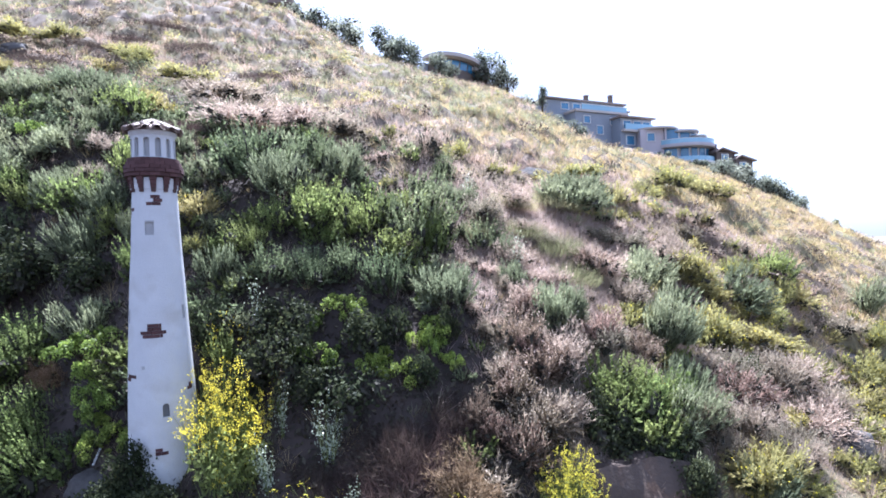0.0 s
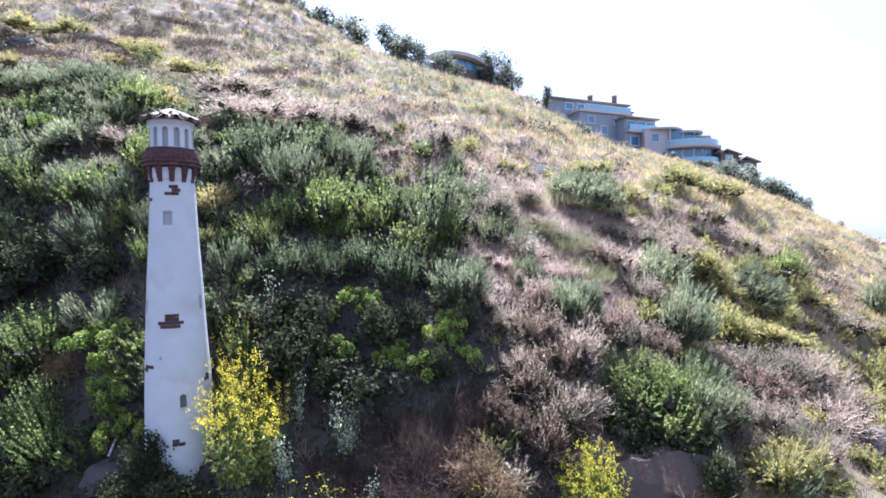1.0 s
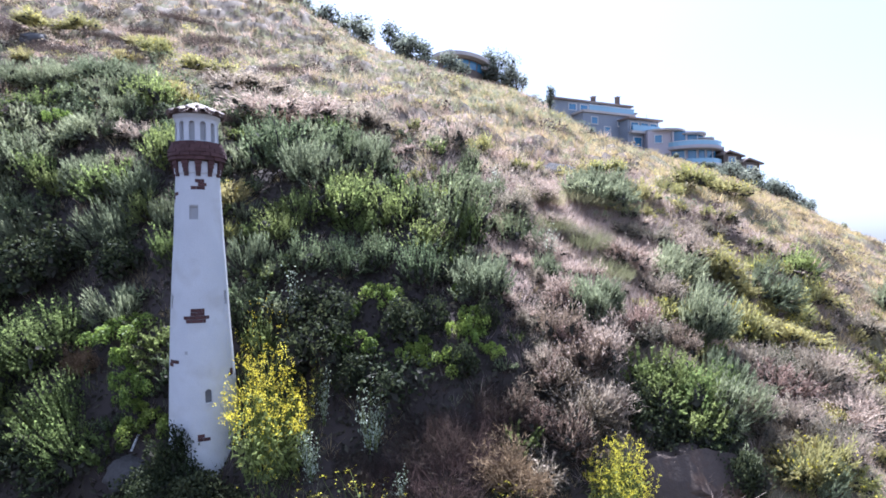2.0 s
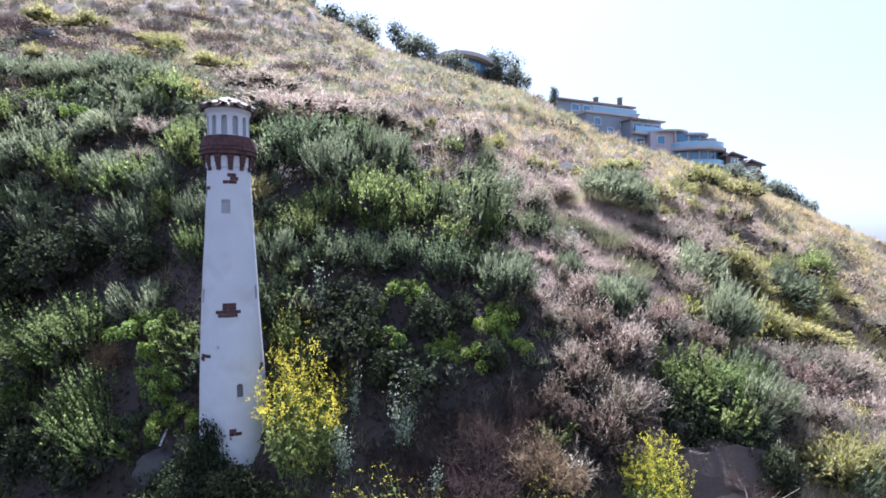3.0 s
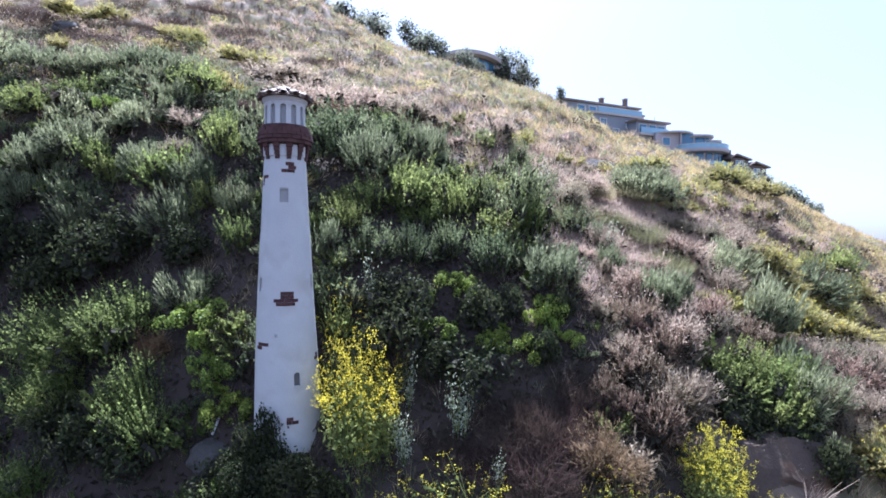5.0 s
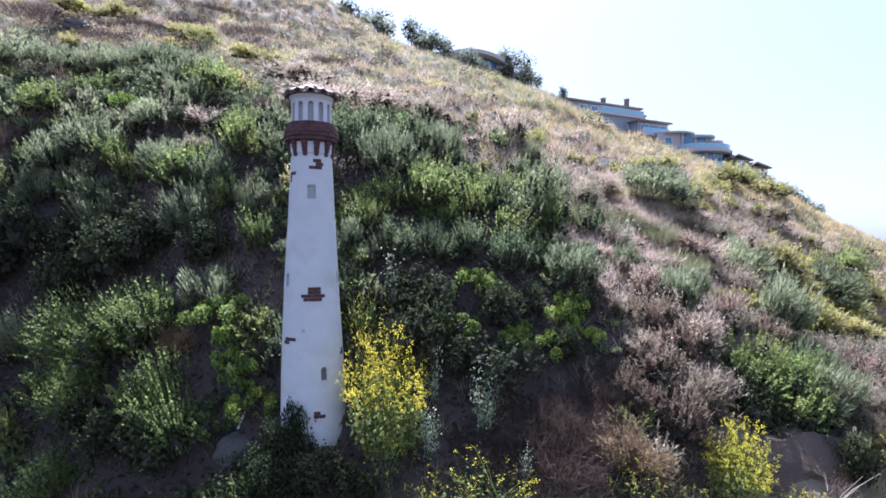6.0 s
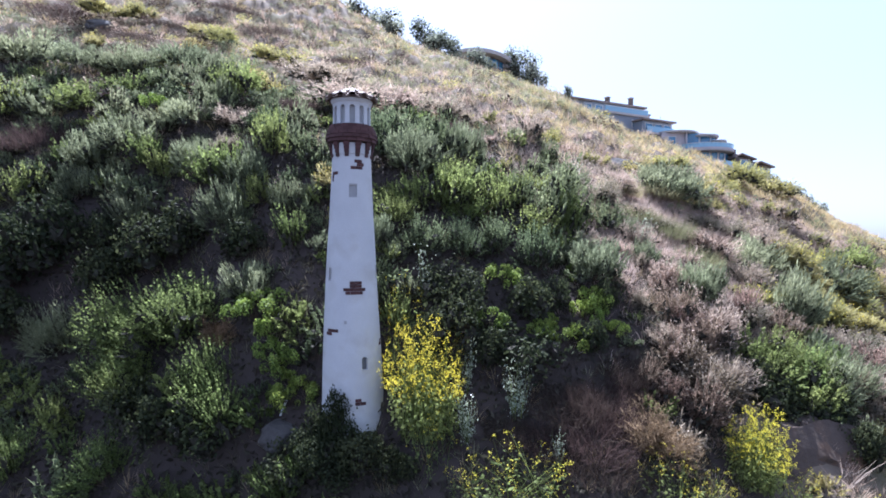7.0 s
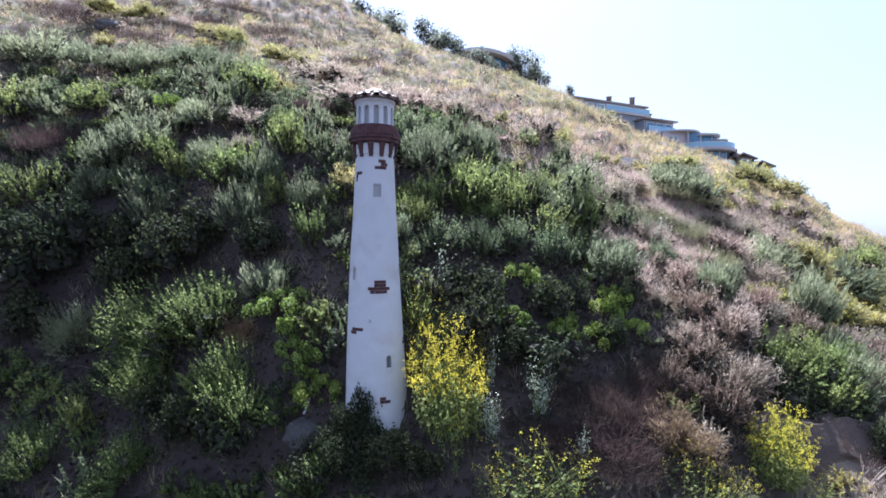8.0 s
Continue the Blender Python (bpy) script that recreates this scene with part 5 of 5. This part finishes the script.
# ---------------------------------------------------------------- trees and bushes along the ridge
def tree(name, where, height, radius, seed, label, n=2600, narrow=False):
    rng = np.random.default_rng(seed)
    t = thing(name, where, label, "tree", "trees on the ridge")
    k = 12
    a = rng.uniform(0, 2 * np.pi, k)
    hh = height * np.linspace(0.16, 0.84, k)
    rr = np.sqrt(rng.uniform(0.1, 1, k)) * 0.62 * radius * np.sqrt(np.clip(1.25 - (hh / height) ** 2, 0.1, 1))
    if narrow:
        rr = rng.uniform(0, 0.3, k) * radius
    c = np.stack([rr * np.cos(a), rr * np.sin(a), hh], 1)
    hang("trunk", mesh_of("trunk", *lathe([(0.07 * radius + 0.05, -0.6), (0.06 * radius + 0.03, height * 0.3), (0.03, height * 0.75)], 10), BARK, True), t)
    tagged(hang("limb", mesh_of("limb", *sticks(rng, c, 0.05, 0.08, 0.3), BARK), t), kind="stuff")
    rad = rng.uniform(0.32, 0.52, k) * min(radius, height * 0.62)
    w = rng.choice(k, n, p=rad ** 2 / (rad ** 2).sum())
    d = unit(rng.normal(size=(n, 3)))
    p = c[w] + d * (rad[w] * rng.uniform(0.6, 1.12, n))[:, None]
    v, f = leaves(p, unit(d + rng.normal(size=(n, 3)) * 0.7), rng.uniform(0.14, 0.30, n) * (0.6 + 0.2 * radius), rng, 0.6)
    tagged(hang("crown", mesh_of("crown", v, f, TREE_L), t), kind="stuff")
    nm, vf, mat, lab = heart(rng, c, rad, 0.8, 10)
    tagged(hang(nm, mesh_of(nm, vf[0], vf[1], mat), t), kind="stuff")


TREES_WEST = [(-2.36, 40, 3.2, 1.5), (0.55, 39.3, 3.9, 1.35), (1.6, 38.6, 3.2, 1.2), (3.09, 38.5, 3.4, 1.05), (-4.6, 41, 2.5, 0.9), (-5.9, 42, 2.6, 1.3), (-7.4, 42.6, 2.2, 1.2), (-8.9, 43, 2.0, 1.2), (5.5, 40.2, 2.9, 0.95), (6.6, 40.6, 2.2, 0.7), (10.9, 51.5, 4.2, 1.5), (12.3, 51.5, 3.6, 1.35), (13.4, 51.5, 2.6, 1.1), (16.63, 56.25, 2.56, 0.91), (41.42, 56.14, 1.31, 1.66)]
TREES_EAST = [(43.16, 56.13, 1.28, 1.87), (43.72, 54.12, 1.88, 1.81), (45.42, 54.12, 2.12, 1.61), (47.12, 54.11, 2.38, 1.41), (40.03, 56.15, 1.75, 1.66), (47.11, 52.10, 1.55, 1.17), (40.47, 53.14, 2.13, 1.82), (38.99, 53.14, 1.95, 1.82), (42.33, 53.13, 2.21, 1.59), (36.87, 56.15, 1.02, 2.08), (33.69, 56.15, 0.90, 1.66), (48.76, 48.07, 1.19, 0.45), (49.92, 48.06, 1.24, 0.45), (20.43, 56.22, 3.45, 1.25), (22.51, 56.20, 2.68, 1.25)]
TREES_EDGE = [(39.95, 55.0, 2.65, 1.1), (41.48, 55.0, 2.14, 1.1), (43.01, 55.0, 2.29, 1.1), (44.54, 55.0, 1.89, 1.1), (46.07, 55.0, 2.32, 1.1), (47.32, 55.0, 2.07, 1.1), (48.71, 55.0, 2.03, 1.1), (42.3, 55.0, 0.8, 1.1), (45.23, 55.0, 1.1, 1.1)]
TREES = TREES_WEST + TREES_EAST + TREES_EDGE
for i, (x, y, h, r) in enumerate(TREES):
    z = float(ground(x, y)[0])
    tree("ridge_tree", pose(x, y, z - 0.2), h * 1.12, r * 1.45, 300 + i, "dark green tree on the skyline, its leaves paled for haze" if h > 2.6 else "green ridge-top shrub, its leaves paled for haze", 1700 if h > 2.6 else 900)
tree("cypress", pose(19.07, 60.0, 21.7), 3.15, 1.25, 350, "slender grey-green cypress beside a house", 900, True)


# ---------------------------------------------------------------- houses on the far ridge
def house(name, where, label):
    return thing(name, where, label, "house", "houses on the ridge")


def block(name, h, x0, x1, y0, y1, z0, z1, mat, label="", bevel=0.0):
    return part(name, box(x0, x1, y0, y1, z0, z1, bevel), mat, h, label)


def pane(h, x0, x1, y, z0, z1, mat=None):
    """A framed pane on a front wall that faces -y."""
    w = block("window", h, x0, x1, y - 0.03, y + 0.10, z0, z1, mat or GLASS_BLUE, "blue reflecting window")
    bm = bmesh.new()
    e = 0.09
    for q in ((x0 - e, x1 + e, z1, z1 + e), (x0 - e, x1 + e, z0 - e, z0), (x0 - e, x0, z0, z1), (x1, x1 + e, z0, z1)):
        box_into(bm, q[0], q[1], y - 0.09, y + 0.1, q[2], q[3])
    part("frame", bm, WHITE_PAINT, w, "white frame")


def bowed(cx, cy, rx, ry, z0, z1, inner=0.0, n=20, a0=0, a1=180):
    """A solid, or a band when inner is given, with a bowed front towards -y."""
    bm = bmesh.new()
    ring = []
    for i in range(n + 1):
        a = radians(a0 + (a1 - a0) * i / n)
        ring.append((cx - rx * math.cos(a), cy - ry * math.sin(a)))
    if inner:
        back = [(cx + (x - cx) * (1 - inner / rx), cy + (y - cy) * (1 - inner / ry)) for x, y in reversed(ring)]
        for i in range(n):
            j = 2 * n + 1 - i
            loop = ring + back
            q = [loop[i], loop[i + 1], loop[j - 1], loop[j]]
            lo = [bm.verts.new((x, y, z0)) for x, y in q]
            hi = [bm.verts.new((x, y, z1)) for x, y in q]
            bm.faces.new(lo[::-1])
            bm.faces.new(hi)
            bm.faces.new((lo[0], lo[1], hi[1], hi[0]))
            bm.faces.new((lo[2], lo[3], hi[3], hi[2]))
        bmesh.ops.remove_doubles(bm, verts=bm.verts, dist=0.001)
        return bm
    lo = [bm.verts.new((x, y, z0)) for x, y in ring]
    hi = [bm.verts.new((x, y, z1)) for x, y in ring]
    bm.faces.new(lo[::-1])
    bm.faces.new(hi)
    m = len(ring)
    for i in range(m):
        bm.faces.new((lo[i], lo[(i + 1) % m], hi[(i + 1) % m], hi[i]))
    return bm


def terrace_house():
    h = house("terrace_house", pose(20.09, 62.26, 23.68, 0, 0, 24), "terraced house with flat roofs and two chimneys, walls tinted blue for haze")
    block("upper_wall", h, 0, 13.5, 0, 6, -6, -0.15, WALL_GREY)
    block("upper_roof", h, -0.4, 13.7, -0.5, 6.3, -0.15, 0.08, ROOF_BROWN)
    for x, top in ((8.35, 1.55), (12.9, 1.95)):
        c = block("chimney", h, x, x + 0.52, 2.0, 2.6, -0.1, top, WALL_BROWN, "tall square chimney", 0.03)
        block("cap", c, x - 0.08, x + 0.60, 1.92, 2.68, top, top + 0.12, ROOF_CREAM)
    block("side_wall", h, 12.2, 13.6, -0.6, -0.02, -6, -1.25, WALL_GREY)
    block("side_roof", h, 11.9, 13.9, -1.0, -0.03, -1.25, -1.06, ROOF_BROWN)
    pane(h, 12.5, 13.2, -0.6, -2.5, -1.6)
    for x0, x1 in ((2.4, 3.6), (4.4, 5.6), (6.6, 7.8), (8.6, 9.8), (10.4, 11.6)):
        pane(h, x0, x1, 0.0, -1.3, -0.5)
    block("terrace_slab", h, 2.8, 12.0, -2.6, -0.02, -2.15, -1.85, ROOF_CREAM)
    block("terrace_rail", h, 4.0, 11.8, -2.5, -2.44, -1.85, -1.15, GLASS_RAIL, "pale blue glass rail")
    block("handrail", h, 3.9, 11.9, -2.53, -2.41, -1.15, -1.08, WHITE_PAINT)
    pane(h, 9.0, 10.2, -2.3, -3.6, -2.7)
    pane(h, 4.4, 5.4, -2.3, -3.6, -2.7)
    block("middle_wall", h, 3.0, 12.0, -2.3, -0.02, -9.0, -2.16, WALL_GREY)
    block("lower_wall", h, 9.2, 14.8, -4.0, -2.32, -9.5, -3.0, WALL_GREY)
    block("lower_roof", h, 8.9, 15.2, -4.5, -2.3, -2.98, -2.75, ROOF_BROWN)
    block("lower_rail", h, 9.6, 14.6, -4.52, -4.46, -4.6, -3.8, GLASS_RAIL, "pale blue glass rail")
    block("lower_slab", h, 9.3, 14.8, -4.6, -4.02, -4.9, -4.6, ROOF_CREAM)
    for x0, x1 in ((9.7, 11.0), (11.5, 12.8), (13.2, 14.4)):
        pane(h, x0, x1, -4.0, -4.4, -3.35)
    pane(h, 6.6, 7.6, -2.3, -5.0, -3.9, GLASS_BLUE)
    for x0, x1 in ((10.2, 11.6), (12.6, 14.2)):
        pane(h, x0, x1, -4.0, -6.6, -5.4)
    block("aerial", h, 13.3, 13.34, -3.3, -3.26, -2.8, -1.9, ROOF_BROWN)


def bow_house():
    h = house("bow_fronted_house", pose(32.76, 62.21, 19.08), "pink-beige house with bowed balconies and blue windows")
    block("wing_wall", h, 0.0, 3.2, 0.0, 7, -8.5, -0.12, WALL_PINK)
    part("main_wall", bowed(6.2, 3.0, 4.3, 3.4, -8.5, -2.2), WALL_PINK, h)
    part("upper_wall", bowed(5.2, 3.2, 3.7, 3.0, -2.2, -0.12), WALL_PINK, h)
    block("rear_wall", h, 2.0, 10.4, 3.0, 8.0, -8.5, -0.9, WALL_PINK)
    part("roof", bowed(2.7, 3.4, 3.6, 4.3, -0.11, 0.12, 0.0), ROOF_CREAM, h, "cream flat roof with a bowed edge")
    part("roof", bowed(6.4, 3.6, 2.5, 4.6, -0.62, -0.42), ROOF_CREAM, h, "cream lower roof with a bowed edge")
    part("roof", bowed(8.3, 3.8, 1.7, 4.2, -1.25, -1.06), ROOF_CREAM, h, "cream lower roof with a bowed edge")
    part("post", box(3.2, 3.42, -0.35, -0.1, -1.9, -0.12), WALL_PINK, h)
    pane(h, 0.95, 1.9, 0.0, -1.7, -0.7)
    pane(h, 1.2, 2.1, 0.0, -4.4, -3.3)
    # curved glazing, storey by storey
    for z0, cx, cy, rx, ry, angles in ((-2.15, 5.2, 3.2, 3.76, 3.06, ((38, 64, -0.16), (67, 90, -0.16), (95, 118, -0.64), (121, 146, -0.64), (150, 170, -1.27))),
                                       (-4.6, 6.2, 3.0, 4.36, 3.46, ((44, 72, -2.85), (78, 92, -2.85), (97, 109, -2.85), (114, 128, -2.85), (132, 150, -2.85)))):
        for b0, b1, z1 in angles:
            w = part("window", bowed(cx, cy, rx, ry, z0, z1, 0.12, 4, b0, b1), GLASS_BLUE, h, "blue reflecting bowed window")
            part("mullion", bowed(cx, cy, rx + 0.05, ry + 0.05, z0 - 0.05, z1 + 0.0, 0.14, 1, b1, b1 + 2.2), WHITE_PAINT, w)
    part("balcony", bowed(6.4, 3.0, 4.7, 4.9, -2.72, -2.34, 0.25, 24, 14, 172), WALL_PINK, h, "bowed rendered balcony front")
    part("balcony_floor", bowed(6.4, 3.0, 4.6, 4.8, -2.80, -2.6), ROOF_CREAM, h)
    part("balcony_rail", bowed(6.4, 3.0, 4.6, 4.8, -2.33, -1.75, 0.05, 24, 14, 172), GLASS_RAIL, h, "pale blue glass rail")
    part("handrail", bowed(6.4, 3.0, 4.63, 4.83, -1.75, -1.68, 0.09, 24, 14, 172), WHITE_PAINT, h)
    part("lower_balcony", bowed(6.6, 3.0, 4.4, 5.0, -5.0, -4.72, 0.2, 24, 30, 172), WHITE_PAINT, h, "white lower balcony front")
    part("lower_rail", bowed(6.6, 3.0, 4.35, 4.95, -4.71, -4.15, 0.05, 24, 30, 172), GLASS_RAIL, h, "pale blue glass rail")
    part("lower_floor", bowed(6.6, 3.0, 4.3, 4.9, -5.05, -4.85), ROOF_CREAM, h)


def brown_house():
    h = house("brown_house", pose(43.09, 62.18, 16.17, 0, 0, 14), "small brown timber house with pitched roofs")
    block("wall", h, 0, 2.9, 0, 5, -5, -0.5, WALL_BROWN)
    block("wall", h, 2.3, 5.1, -0.8, 4, -6, -1.6, WALL_BROWN)
    for x0, x1, y0, y1, z in ((-0.4, 3.2, -0.4, 5.2, -0.5), (2.0, 5.5, -1.2, 4.2, -1.6)):
        bm = bmesh.new()
        xm = x0 + (x1 - x0) * 0.3
        pts = [(x0, z), (xm, z + 0.55), (x1, z - 0.15), (x1, z - 0.35), (xm, z + 0.33), (x0, z - 0.2)]
        a = [bm.verts.new((x, y0, q)) for x, q in pts]
        b = [bm.verts.new((x, y1, q)) for x, q in pts]
        bm.faces.new(a)
        bm.faces.new(b[::-1])
        for i in range(6):
            bm.faces.new((a[i], b[i], b[(i + 1) % 6], a[(i + 1) % 6]))
        part("roof", bm, ROOF_BROWN, h)
    block("chimney", h, 0.3, 1.0, 1.0, 1.8, -0.4, 0.75, WALL_BROWN, "", 0.04)
    pane(h, 0.8, 1.8, 0.0, -1.7, -0.9)
    pane(h, 3.0, 3.9, -0.8, -2.9, -2.1)


def round_house():
    h = house("round_roofed_house", pose(5.1, 48.27, 25.75, 0, 9, 20), "low house with a rounded cream roof edge")
    part("roof", bowed(3.4, 3.4, 3.7, 3.8, -0.42, 0.0, 0.0, 28), ROOF_CREAM, h, "rounded cream roof edge")
    part("roof", bowed(6.0, 3.6, 2.2, 3.0, -1.0, -0.62, 0.0, 20), ROOF_CREAM, h, "rounded cream roof edge")
    part("wall", bowed(3.4, 3.4, 2.9, 2.9, -4.5, -0.42, 0.0, 24), WALL_BROWN, h)
    for a in range(30, 150, 20):
        part("window", bowed(3.4, 3.4, 2.95, 2.95, -1.5, -0.6, 0.1, 3, a, a + 17), GLASS_BLUE, h, "dark curved window")
    block("rear_wall", h, 0, 8.0, 3.3, 7.0, -4.5, -0.6, WALL_GREY)


def hilltop_house():
    h = house("flat_roofed_house", pose(-17.5, 46.0, 27.6), "dark flat-roofed house at the top of the slope")
    block("wall", h, 0.3, 7.0, 0.6, 6.0, -1.5, 2.2, WALL_BROWN)
    block("roof", h, -0.3, 7.8, -0.6, 6.4, 2.2, 3.0, ROOF_BROWN, "deep dark roof edge")
    for x0 in (0.8, 2.4, 4.0, 5.5):
        pane(h, x0, x0 + 1.1, 0.6, 0.9, 1.9)


hilltop_house()
terrace_house()
bow_house()
brown_house()
round_house()
